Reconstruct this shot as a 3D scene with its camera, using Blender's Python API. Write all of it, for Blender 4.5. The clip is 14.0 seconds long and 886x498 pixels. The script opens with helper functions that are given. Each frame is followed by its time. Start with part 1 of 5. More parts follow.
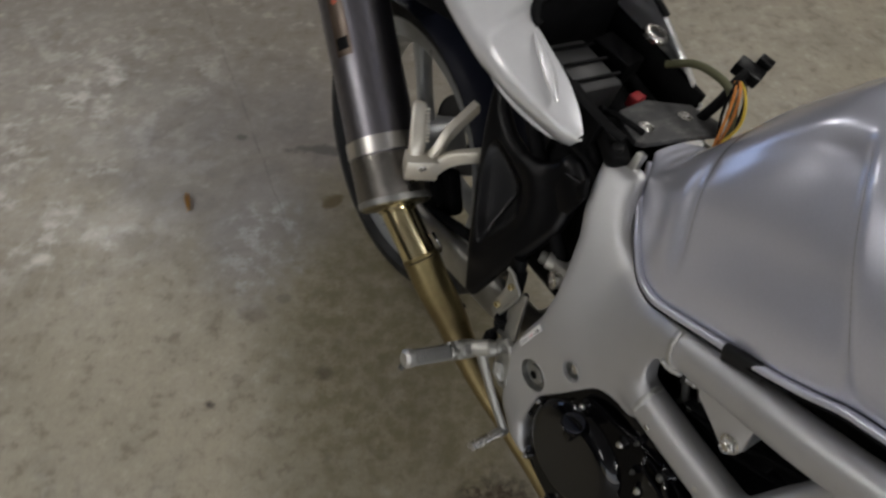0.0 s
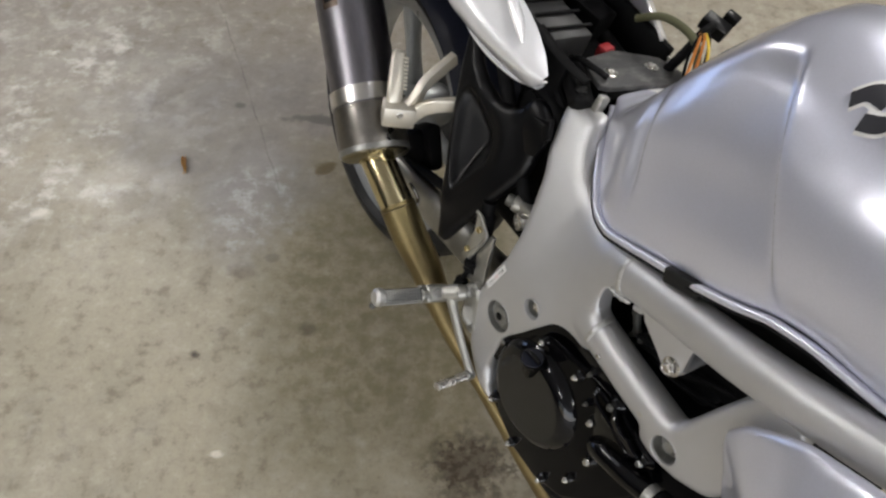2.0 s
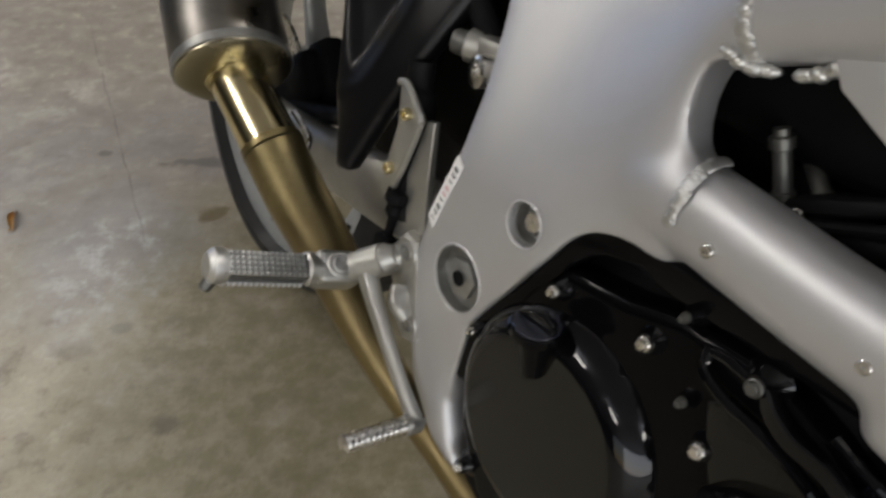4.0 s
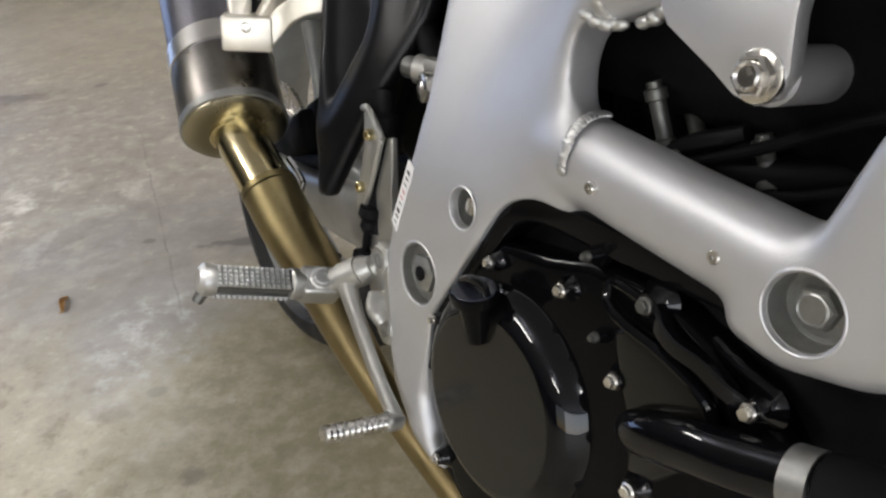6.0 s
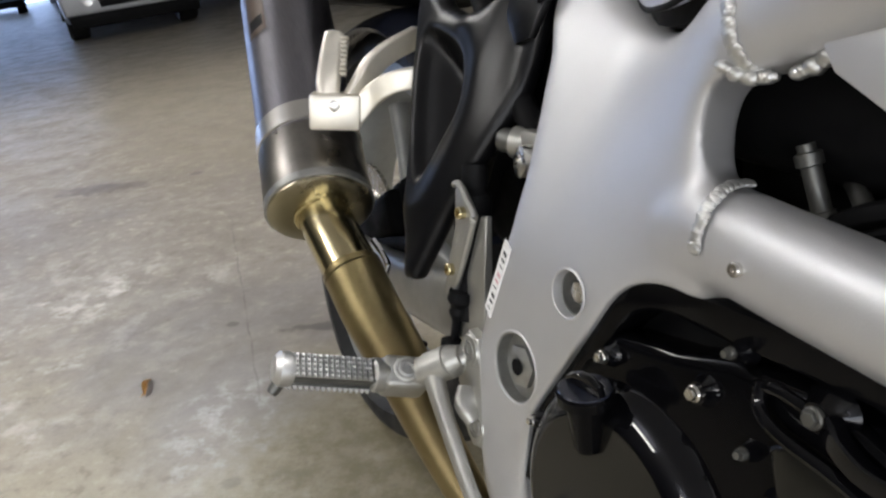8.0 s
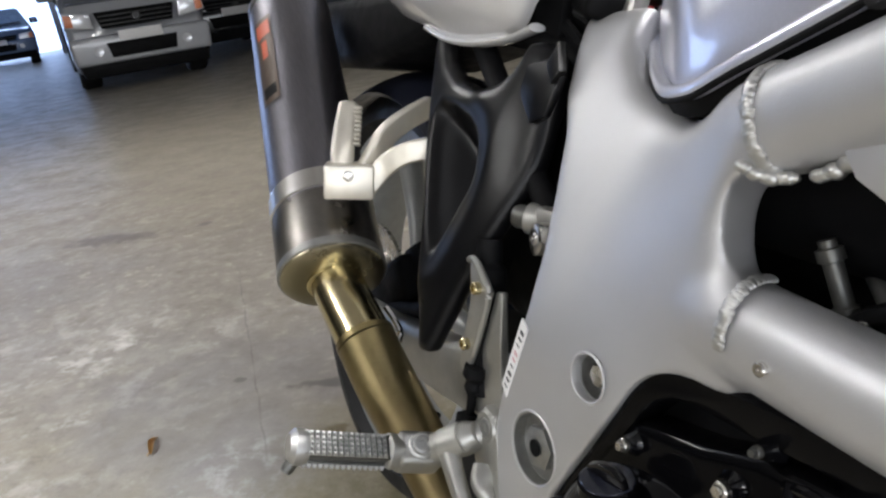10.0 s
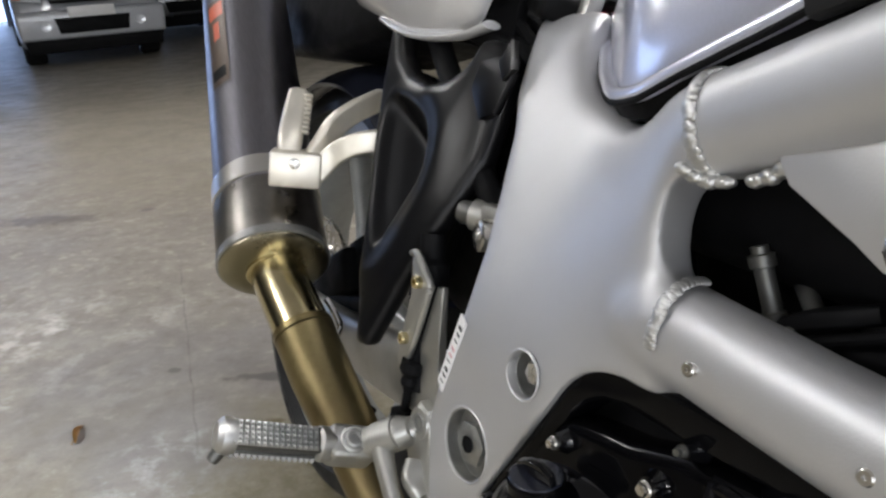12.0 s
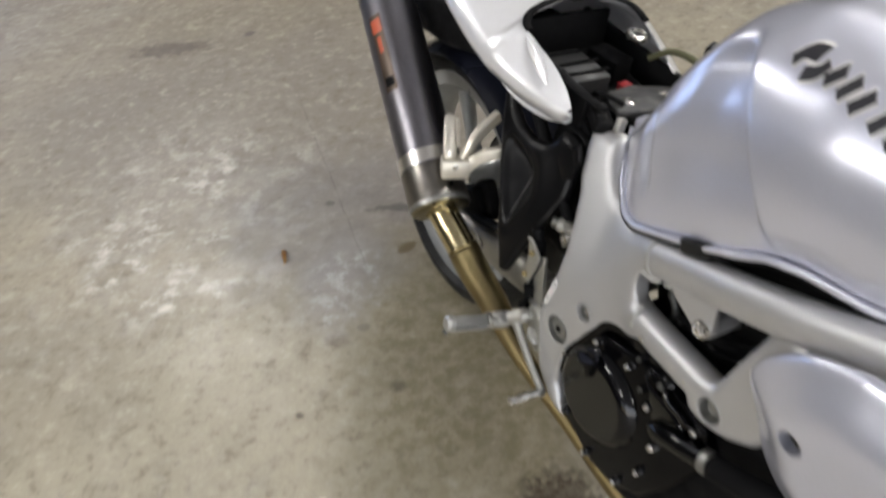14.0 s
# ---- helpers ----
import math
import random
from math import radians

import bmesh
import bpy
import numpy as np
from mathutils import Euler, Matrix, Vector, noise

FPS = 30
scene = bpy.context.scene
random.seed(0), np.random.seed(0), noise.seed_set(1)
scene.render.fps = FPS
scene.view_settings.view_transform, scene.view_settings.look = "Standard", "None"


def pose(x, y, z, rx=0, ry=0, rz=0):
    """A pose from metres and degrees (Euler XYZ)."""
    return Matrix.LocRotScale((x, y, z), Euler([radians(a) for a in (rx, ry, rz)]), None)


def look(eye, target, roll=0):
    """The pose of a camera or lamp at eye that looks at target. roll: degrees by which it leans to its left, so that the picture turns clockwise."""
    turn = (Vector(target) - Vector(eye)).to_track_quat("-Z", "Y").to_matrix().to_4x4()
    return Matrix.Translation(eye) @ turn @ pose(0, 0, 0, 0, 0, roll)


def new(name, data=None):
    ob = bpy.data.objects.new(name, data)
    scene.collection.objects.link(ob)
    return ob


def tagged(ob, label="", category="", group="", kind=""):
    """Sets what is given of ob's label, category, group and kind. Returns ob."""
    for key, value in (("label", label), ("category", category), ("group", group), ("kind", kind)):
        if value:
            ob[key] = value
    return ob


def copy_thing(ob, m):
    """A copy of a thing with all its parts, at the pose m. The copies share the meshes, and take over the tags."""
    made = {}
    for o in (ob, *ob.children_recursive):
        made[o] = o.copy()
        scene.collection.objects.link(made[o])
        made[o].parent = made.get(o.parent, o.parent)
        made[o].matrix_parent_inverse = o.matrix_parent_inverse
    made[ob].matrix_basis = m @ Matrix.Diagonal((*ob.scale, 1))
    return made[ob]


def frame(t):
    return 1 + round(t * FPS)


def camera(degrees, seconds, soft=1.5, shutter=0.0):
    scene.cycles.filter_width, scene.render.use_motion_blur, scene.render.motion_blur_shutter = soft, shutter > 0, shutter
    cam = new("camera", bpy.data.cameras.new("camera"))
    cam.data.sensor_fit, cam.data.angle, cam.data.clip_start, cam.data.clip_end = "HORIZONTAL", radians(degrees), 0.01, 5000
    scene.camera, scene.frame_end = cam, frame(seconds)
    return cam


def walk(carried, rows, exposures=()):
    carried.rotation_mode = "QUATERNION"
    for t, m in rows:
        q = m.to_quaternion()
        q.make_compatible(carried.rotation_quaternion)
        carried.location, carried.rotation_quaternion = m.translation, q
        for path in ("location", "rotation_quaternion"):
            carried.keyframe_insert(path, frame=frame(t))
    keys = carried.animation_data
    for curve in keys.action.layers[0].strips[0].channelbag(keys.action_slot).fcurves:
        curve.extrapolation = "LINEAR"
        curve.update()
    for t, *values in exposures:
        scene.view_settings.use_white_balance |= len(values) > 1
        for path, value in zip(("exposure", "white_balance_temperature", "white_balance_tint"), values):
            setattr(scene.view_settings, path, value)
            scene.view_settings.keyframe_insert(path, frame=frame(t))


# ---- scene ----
cam = camera(63.0, 14.0, soft=2.4, shutter=0.6)
PATH = [
    (0, (0.057, 0.043, 1.43), (0.081, 1.214, -0.191), 1.8),
    (0.5, (0.075, -0.041, 1.416), (0.021, 1.159, -0.183), 2.9),
    (1, (0.095, -0.057, 1.413), (0.056, 1.127, -0.198), 3.2),
    (1.5, (0.115, -0.055, 1.41), (0.082, 1.135, -0.197), 0.8),
    (2, (0.121, -0.054, 1.403), (0.112, 1.131, -0.208), 2.4),
    (2.5, (0.113, -0.051, 1.399), (0.075, 1.13, -0.215), 1.2),
    (3, (0.1, -0.009, 1.336), (0.012, 1.261, -0.207), -3.6),
    (3.5, (0.101, 0.06, 1.16), (-0.013, 1.453, -0.271), -6.2),
    (4, (0.173, 0.115, 0.83), (0.252, 1.645, -0.455), 0.6),
    (6.5, (0.246, 0.013, 0.793), (0.155, 1.722, -0.242), -7.2),
    (7, (0.237, 0.02, 0.794), (0.12, 1.754, -0.195), -7.4),
    (7.5, (0.226, 0.071, 0.764), (-0.029, 1.838, -0.137), -7.9),
    (8, (0.229, 0.075, 0.766), (-0.034, 1.877, -0.061), -8.7),
    (8.5, (0.226, 0.07, 0.773), (-0.025, 1.878, -0.045), -8.4),
    (9, (0.219, 0.079, 0.784), (-0.061, 1.903, 0.015), -9.1),
    (11.5, (0.23, 0.085, 0.793), (0.056, 1.946, 0.083), -6.3),
    (12, (0.227, 0.086, 0.782), (0.102, 1.946, 0.058), -4.2),
    (12.5, (0.222, 0.1, 0.796), (0.235, 1.95, 0.037), -5.2),
    (13, (0.19, 0.062, 1.021), (0.083, 1.635, -0.209), -13.1),
    (13.5, (0.158, -0.067, 1.352), (-0.053, 1.387, -0.005), -12.1),
    (14, (0.193, -0.262, 1.417), (-0.089, 1.162, 0.041), -11.1),
]
EXPOSURES = [(0, -0.95, 6650, 10), (0.5, -0.62, 6650, 10), (1, -0.33, 6650, 10), (2, -0.12, 6650, 10), (3, -0.16, 6650, 10), (3.5, -0.20, 6700, 10), (4, -0.19, 6800, 10), (6.5, 0.32, 6600, 10),
             (8, 0.25, 6550, 10), (9, 0.16, 6450, 10), (12.5, 0.12, 6450, 10), (13.3, 0.19, 6480, 10), (14, 0.06, 6620, 10)]
walk(cam, [(t, look(eye, target, roll)) for t, eye, target, roll in PATH], EXPOSURES)

# ---- world and light ----
world = bpy.data.worlds.new("sky")
scene.world = world
world.use_nodes = True
wn = world.node_tree.nodes
sky = wn.new("ShaderNodeTexSky")
sky.sky_type = "NISHITA"
sky.sun_disc = False
sky.sun_elevation, sky.sun_rotation = radians(38), radians(200)
wn["Background"].inputs["Strength"].default_value = 0.12
world.node_tree.links.new(sky.outputs["Color"], wn["Background"].inputs["Color"])


def area_lamp(name, m, sx, sy, watts, colour):
    data = bpy.data.lights.new(name, "AREA")
    data.shape, data.size, data.size_y, data.energy, data.color = "RECTANGLE", sx, sy, watts, colour
    ob = new(name, data)
    ob.matrix_world = m
    return ob


CEIL = 3.1
# unseen fill lamp added behind the camera (the west bays look out on a bright backdrop)
area_lamp("daylight_south", pose(3.0, -8.9, 1.5, 90, 0, 0), 14.0, 2.6, 420, (0.86, 0.90, 1.0))
# hanging tube lights, out of view; upward lamps added to brighten the ceiling
LAMPS = [(-2.4, 0.1), (1.7, 0.3), (-2.4, -3.2), (1.9, -3.4), (-2.15, 3.3), (2.0, 3.4)]
for lx, ly in LAMPS:
    area_lamp("tube_light", pose(lx, ly, 2.615, 0, 0, 0), 0.22, 1.25, 43, (0.99, 0.972, 0.935))
    area_lamp("tube_light_up", pose(lx, ly, 2.685, 180, 0, 0), 0.22, 1.25, 22, (0.90, 0.93, 1.0))

# ---- materials ----


class Mat:
    """A node material with short calls for its nodes."""

    def __init__(self, name, colour=(0.5, 0.5, 0.5), rough=0.5, metal=0.0, **more):
        self.m = bpy.data.materials.new(name)
        self.m.use_nodes = True
        self.n, self.l = self.m.node_tree.nodes, self.m.node_tree.links
        self.b = self.n["Principled BSDF"]
        self.set("Base Color", (*colour, 1)), self.set("Roughness", rough), self.set("Metallic", metal)
        for key, value in more.items():
            self.set({"specular_ior_level": "Specular IOR Level"}.get(key, key.replace("_", " ").title()), value)
        self.pos = self.n.new("ShaderNodeTexCoord").outputs["Object"]

    def set(self, key, value):
        if isinstance(value, bpy.types.NodeSocket):
            self.l.new(value, self.b.inputs[key])
        else:
            self.b.inputs[key].default_value = value

    def link(self, socket, value):
        if isinstance(value, bpy.types.NodeSocket):
            self.l.new(value, socket)
        else:
            socket.default_value = value

    def noise(self, scale, detail=4.0, rough=0.6, stretch=None, distort=0.0):
        n = self.n.new("ShaderNodeTexNoise")
        self.link(n.inputs["Vector"], self.stretched(stretch) if stretch else self.pos)
        n.inputs["Scale"].default_value, n.inputs["Detail"].default_value = scale, detail
        n.inputs["Roughness"].default_value, n.inputs["Distortion"].default_value = rough, distort
        return n.outputs["Fac"]

    def voronoi(self, scale, out="Distance"):
        n = self.n.new("ShaderNodeTexVoronoi")
        self.l.new(self.pos, n.inputs["Vector"])
        n.inputs["Scale"].default_value = scale
        return n.outputs[out]

    def stretched(self, by):
        n = self.n.new("ShaderNodeMapping")
        self.l.new(self.pos, n.inputs["Vector"])
        n.inputs["Scale"].default_value = by
        return n.outputs["Vector"]

    def ramp(self, fac, a, b, lo=0.0, hi=1.0):
        n = self.n.new("ShaderNodeMapRange")
        n.interpolation_type = "SMOOTHSTEP"
        for key, value in zip(("Value", "From Min", "From Max", "To Min", "To Max"), (fac, a, b, lo, hi)):
            self.link(n.inputs[key], value)
        return n.outputs["Result"]

    def math(self, op, a, b=0.0):
        n = self.n.new("ShaderNodeMath")
        n.operation = op
        self.link(n.inputs[0], a), self.link(n.inputs[1], b)
        return n.outputs[0]

    def mix(self, fac, a, b):
        n = self.n.new("ShaderNodeMix")
        n.data_type = "RGBA"
        self.link(n.inputs["Factor"], fac)
        for key, value in (("A", a), ("B", b)):
            socket = [i for i in n.inputs if i.name == key and i.type == "RGBA"][0]
            self.link(socket, value if isinstance(value, bpy.types.NodeSocket) else (*value, 1))
        return [o for o in n.outputs if o.type == "RGBA"][0]

    def bump(self, height, strength=0.2, distance=0.002):
        n = self.n.new("ShaderNodeBump")
        n.inputs["Strength"].default_value, n.inputs["Distance"].default_value = strength, distance
        self.l.new(height, n.inputs["Height"])
        self.l.new(n.outputs["Normal"], self.b.inputs["Normal"])
        return self

    def axis(self, index):
        n = self.n.new("ShaderNodeSeparateXYZ")
        self.l.new(self.pos, n.inputs[0])
        return n.outputs[index]

    def spot(self, x, y, rx, ry, wobble=0.35, scale=14.0):
        """1 inside an uneven blot round x, y, falling to 0 at its rim."""
        dx = self.math("DIVIDE", self.math("SUBTRACT", self.axis(0), x), rx)
        dy = self.math("DIVIDE", self.math("SUBTRACT", self.axis(1), y), ry)
        d = self.math("SQRT", self.math("ADD", self.math("MULTIPLY", dx, dx), self.math("MULTIPLY", dy, dy)))
        d = self.math("ADD", d, self.math("MULTIPLY", self.math("SUBTRACT", self.noise(scale, 3.0), 0.5), 2.0 * wobble))
        return self.ramp(d, 0.45, 1.05, 1.0, 0.0)


def simple(name, colour, rough, metal=0.0, vary=0.25, scale=35.0, grain=0.0, **more):
    """A plain paint, metal or plastic with uneven gloss, faint mottling and, with grain, fine relief."""
    m = Mat(name, colour, rough, metal, **more)
    dark = tuple(c * (1 - 0.5 * vary) for c in colour)
    m.set("Base Color", m.mix(m.ramp(m.noise(scale, 5.0), 0.3, 0.7), colour, dark))
    m.set("Roughness", m.ramp(m.noise(scale * 0.4, 6.0), 0.25, 0.75, rough * (1 - vary), min(1.0, rough * (1 + vary))))
    if grain:
        m.bump(m.noise(grain, 2.0), 0.12, 0.001)
    return m.m


def concrete():
    """Old garage slab: mottled buff grey, lime bloom, damp grey patch, oil, olive-brown ground, painted light falloff.
    """
    m = Mat("stained_concrete", rough=0.75)
    big, mid, fine = m.noise(0.9, 5.0, 0.6), m.noise(5.0, 5.0, 0.6), m.noise(70.0, 5.0, 0.7)
    hand, thumb, grit = m.noise(12.0, 6.0, 0.62), m.noise(24.0, 6.0, 0.64), m.noise(150.0, 3.0, 0.6)
    col = m.mix(m.ramp(big, 0.35, 0.65), (0.360, 0.320, 0.243), (0.310, 0.277, 0.215))
    col = m.mix(m.ramp(mid, 0.42, 0.68, 0.0, 0.40), col, (0.215, 0.192, 0.152))
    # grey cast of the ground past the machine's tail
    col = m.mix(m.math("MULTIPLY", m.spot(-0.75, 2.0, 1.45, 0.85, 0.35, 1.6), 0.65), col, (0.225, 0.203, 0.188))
    # light falloff painted into the slab: darker far off, paler yellow close by
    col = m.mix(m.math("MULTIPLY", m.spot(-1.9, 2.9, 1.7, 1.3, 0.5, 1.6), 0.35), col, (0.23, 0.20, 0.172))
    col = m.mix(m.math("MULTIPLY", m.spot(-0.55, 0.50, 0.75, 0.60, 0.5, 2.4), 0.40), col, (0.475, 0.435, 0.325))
    # mottling of a hand's, a thumb's and a grain's width
    col = m.mix(m.ramp(hand, 0.50, 0.74, 0.0, 0.50), col, (0.21, 0.188, 0.143))
    col = m.mix(m.ramp(hand, 0.30, 0.47, 0.45, 0.0), col, (0.46, 0.42, 0.345))
    col = m.mix(m.ramp(thumb, 0.52, 0.68, 0.0, 0.62), col, (0.185, 0.162, 0.120))
    col = m.mix(m.ramp(thumb, 0.28, 0.47, 0.60, 0.0), col, (0.48, 0.445, 0.37))
    col = m.mix(m.ramp(grit, 0.56, 0.72, 0.0, 0.30), col, (0.16, 0.14, 0.11))
    # lime bloom: broken flakes in loose clusters
    flakes = m.math("MULTIPLY", m.ramp(m.noise(14.0, 6.0, 0.62), 0.46, 0.68), m.ramp(m.noise(6.0, 4.0, 0.6), 0.36, 0.62))
    bloom = m.spot(-0.93, 1.40, 0.62, 0.62, 0.55, 3.0)
    haze = m.math("MULTIPLY", m.ramp(m.noise(9.0, 4.0, 0.6), 0.40, 0.66), bloom)
    col = m.mix(m.math("MULTIPLY", haze, 0.35), col, (0.43, 0.41, 0.37))
    col = m.mix(m.math("MULTIPLY", m.math("MULTIPLY", flakes, bloom), 1.0), col, (0.64, 0.615, 0.575))
    stray = m.math("MULTIPLY", flakes, m.ramp(m.noise(1.7, 2.0), 0.46, 0.66))
    col = m.mix(m.math("MULTIPLY", stray, 0.45), col, (0.50, 0.475, 0.42))
    # grey damp ground, darker olive-brown tone under the machine
    damp = m.spot(-0.46, 1.38, 0.46, 0.40, 0.55, 4.0)
    col = m.mix(m.math("MULTIPLY", damp, m.ramp(hand, 0.3, 0.7, 0.42, 0.72)), col, (0.200, 0.183, 0.182))
    col = m.mix(m.math("MULTIPLY", m.spot(-0.37, 1.10, 0.17, 0.24, 0.5, 6.0), 0.50), col, (0.30, 0.29, 0.29))
    bloom2 = m.math("MULTIPLY", m.ramp(m.noise(22.0, 6.0, 0.66), 0.46, 0.68), m.spot(-0.36, 1.07, 0.15, 0.19, 0.5, 7.0))
    col = m.mix(m.math("MULTIPLY", bloom2, 0.80), col, (0.52, 0.52, 0.535))
    # broad speckled olive-brown darkening round the machine's footprint
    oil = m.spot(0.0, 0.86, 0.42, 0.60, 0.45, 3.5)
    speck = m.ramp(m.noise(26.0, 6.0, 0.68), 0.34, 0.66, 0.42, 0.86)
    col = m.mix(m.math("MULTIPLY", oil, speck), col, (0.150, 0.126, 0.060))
    for x, y, rx, ry, c, a in (
        (0.186, 0.45, 0.085, 0.085, (0.050, 0.034, 0.018), 0.70), (-0.203, 1.222, 0.035, 0.030, (0.11, 0.075, 0.025), 0.9),
        (-0.411, 0.663, 0.015, 0.013, (0.06, 0.05, 0.04), 0.95), (-0.475, 1.44, 0.018, 0.013, (0.1, 0.09, 0.08), 0.8),
        (-0.177, 0.744, 0.032, 0.022, (0.08, 0.06, 0.035), 0.6), (-0.351, 0.886, 0.040, 0.030, (0.12, 0.10, 0.085), 0.40),
        (-0.29, 0.93, 0.022, 0.016, (0.10, 0.09, 0.07), 0.45), (-0.24, 1.40, 0.12, 0.022, (0.10, 0.09, 0.085), 0.8),
        (-1.41, 2.59, 0.24, 0.08, (0.12, 0.10, 0.09), 0.75), (-1.06, 2.66, 0.04, 0.03, (0.10, 0.08, 0.09), 0.7),
        (-0.315, 0.448, 0.018, 0.010, (0.70, 0.67, 0.60), 0.9), (-0.88, 1.03, 0.024, 0.016, (0.66, 0.63, 0.56), 0.8),
    ):
        col = m.mix(m.math("MULTIPLY", m.spot(x, y, rx, ry, 0.85, 30.0), a), col, c)
    # blotched rim of the oil pool
    pool = m.math("MULTIPLY", m.spot(0.186, 0.45, 0.12, 0.10, 0.8, 24.0), m.ramp(m.noise(48.0, 4.0, 0.6), 0.46, 0.60))
    col = m.mix(m.math("MULTIPLY", pool, 0.85), col, (0.040, 0.026, 0.014))
    # hairline joint in the slab
    run = m.math("ADD", m.math("MULTIPLY", m.math("SUBTRACT", m.axis(0), -0.347), 0.921), m.math("MULTIPLY", m.math("SUBTRACT", m.axis(1), 1.228), 0.390))
    run = m.math("ADD", run, m.math("MULTIPLY", m.math("SUBTRACT", m.noise(9.0, 4.0), 0.5), 0.02))
    line = m.math("MULTIPLY", m.ramp(m.math("ABSOLUTE", run), 0.0006, 0.004, 1.0, 0.0), m.spot(-0.52, 1.65, 0.46, 0.70, 0.3, 5.0))
    col = m.mix(m.math("MULTIPLY", line, m.ramp(m.noise(11.0), 0.35, 0.6, 0.15, 0.60)), col, (0.12, 0.105, 0.10))
    pits = m.ramp(m.voronoi(55.0), 0.05, 0.16, 1.0, 0.0)
    col = m.mix(m.math("MULTIPLY", m.math("MULTIPLY", pits, m.ramp(mid, 0.48, 0.6)), 0.4), col, (0.15, 0.13, 0.11))
    col = m.mix(m.ramp(fine, 0.35, 0.75, 0.0, 0.20), col, (0.14, 0.125, 0.10))
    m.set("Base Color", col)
    m.set("Roughness", m.ramp(mid, 0.3, 0.7, 0.32, 0.55))
    m.bump(m.math("ADD", m.math("MULTIPLY", fine, 0.6), m.math("SUBTRACT", thumb, pits)), 0.16, 0.003)
    return m.m


def metal_paint():
    """Bright silver with fine flakes under clear lacquer."""
    m = Mat("silver_lacquer", (0.54, 0.55, 0.58), 0.27, 0.55, coat_weight=1.0, coat_roughness=0.05)
    m.set("Base Color", m.mix(m.ramp(m.noise(420.0, 2.0), 0.35, 0.65), (0.668, 0.680, 0.775), (0.648, 0.660, 0.752)))
    m.set("Roughness", m.ramp(m.noise(3.0, 1.0), 0.3, 0.7, 0.30, 0.33))
    return m.m


def burnt_titanium():
    """Gold brown heat tint with bands and soot, toned along the pipe to carry shade."""
    m = Mat("burnt_titanium", (0.5, 0.38, 0.16), 0.3, 1.0)
    n = m.noise(9.0, 4.0)
    col = m.mix(m.ramp(n, 0.35, 0.65), (0.272, 0.221, 0.108), (0.185, 0.145, 0.073))
    # shade painted in along with the heat tint, shifting down the pipe's length
    heat = m.ramp(m.math("ADD", m.axis(1), m.math("MULTIPLY", n, 0.10)), 0.06, 0.34, 1.0, 0.0)
    col = m.mix(m.math("MULTIPLY", heat, 0.70), col, (0.255, 0.196, 0.095))
    m.set("Base Color", m.mix(m.ramp(m.noise(120.0, 3.0), 0.4, 0.7, 0.0, 0.35), col, (0.22, 0.16, 0.085)))
    m.set("Roughness", m.ramp(m.noise(30.0), 0.3, 0.7, 0.36, 0.50))
    return m.m


def brushed(name, colour, rough, across=(1, 1, 1)):
    m = Mat(name, colour, rough, 1.0)
    lines = m.noise(90.0, 3.0, 0.6, stretch=across)
    m.set("Base Color", m.mix(m.ramp(lines, 0.3, 0.7), colour, tuple(c * 0.90 for c in colour)))
    m.set("Roughness", m.ramp(lines, 0.3, 0.7, rough * 0.92, rough * 1.08))
    return m.m


def scuffed():
    """Black-coated steel worn to bare grey in streaks and patches."""
    m = Mat("scuffed_bracket_steel", (0.08, 0.08, 0.08), 0.5, 0.5)
    worn = m.ramp(m.noise(30.0, 7.0, 0.7, stretch=(1.0, 1.6, 1.0)), 0.40, 0.75)
    m.set("Base Color", m.mix(worn, (0.075, 0.075, 0.076), (0.155, 0.152, 0.146)))
    m.set("Roughness", m.ramp(worn, 0.0, 1.0, 0.6, 0.4))
    return m.bump(m.noise(160.0, 4.0), 0.25, 0.001).m


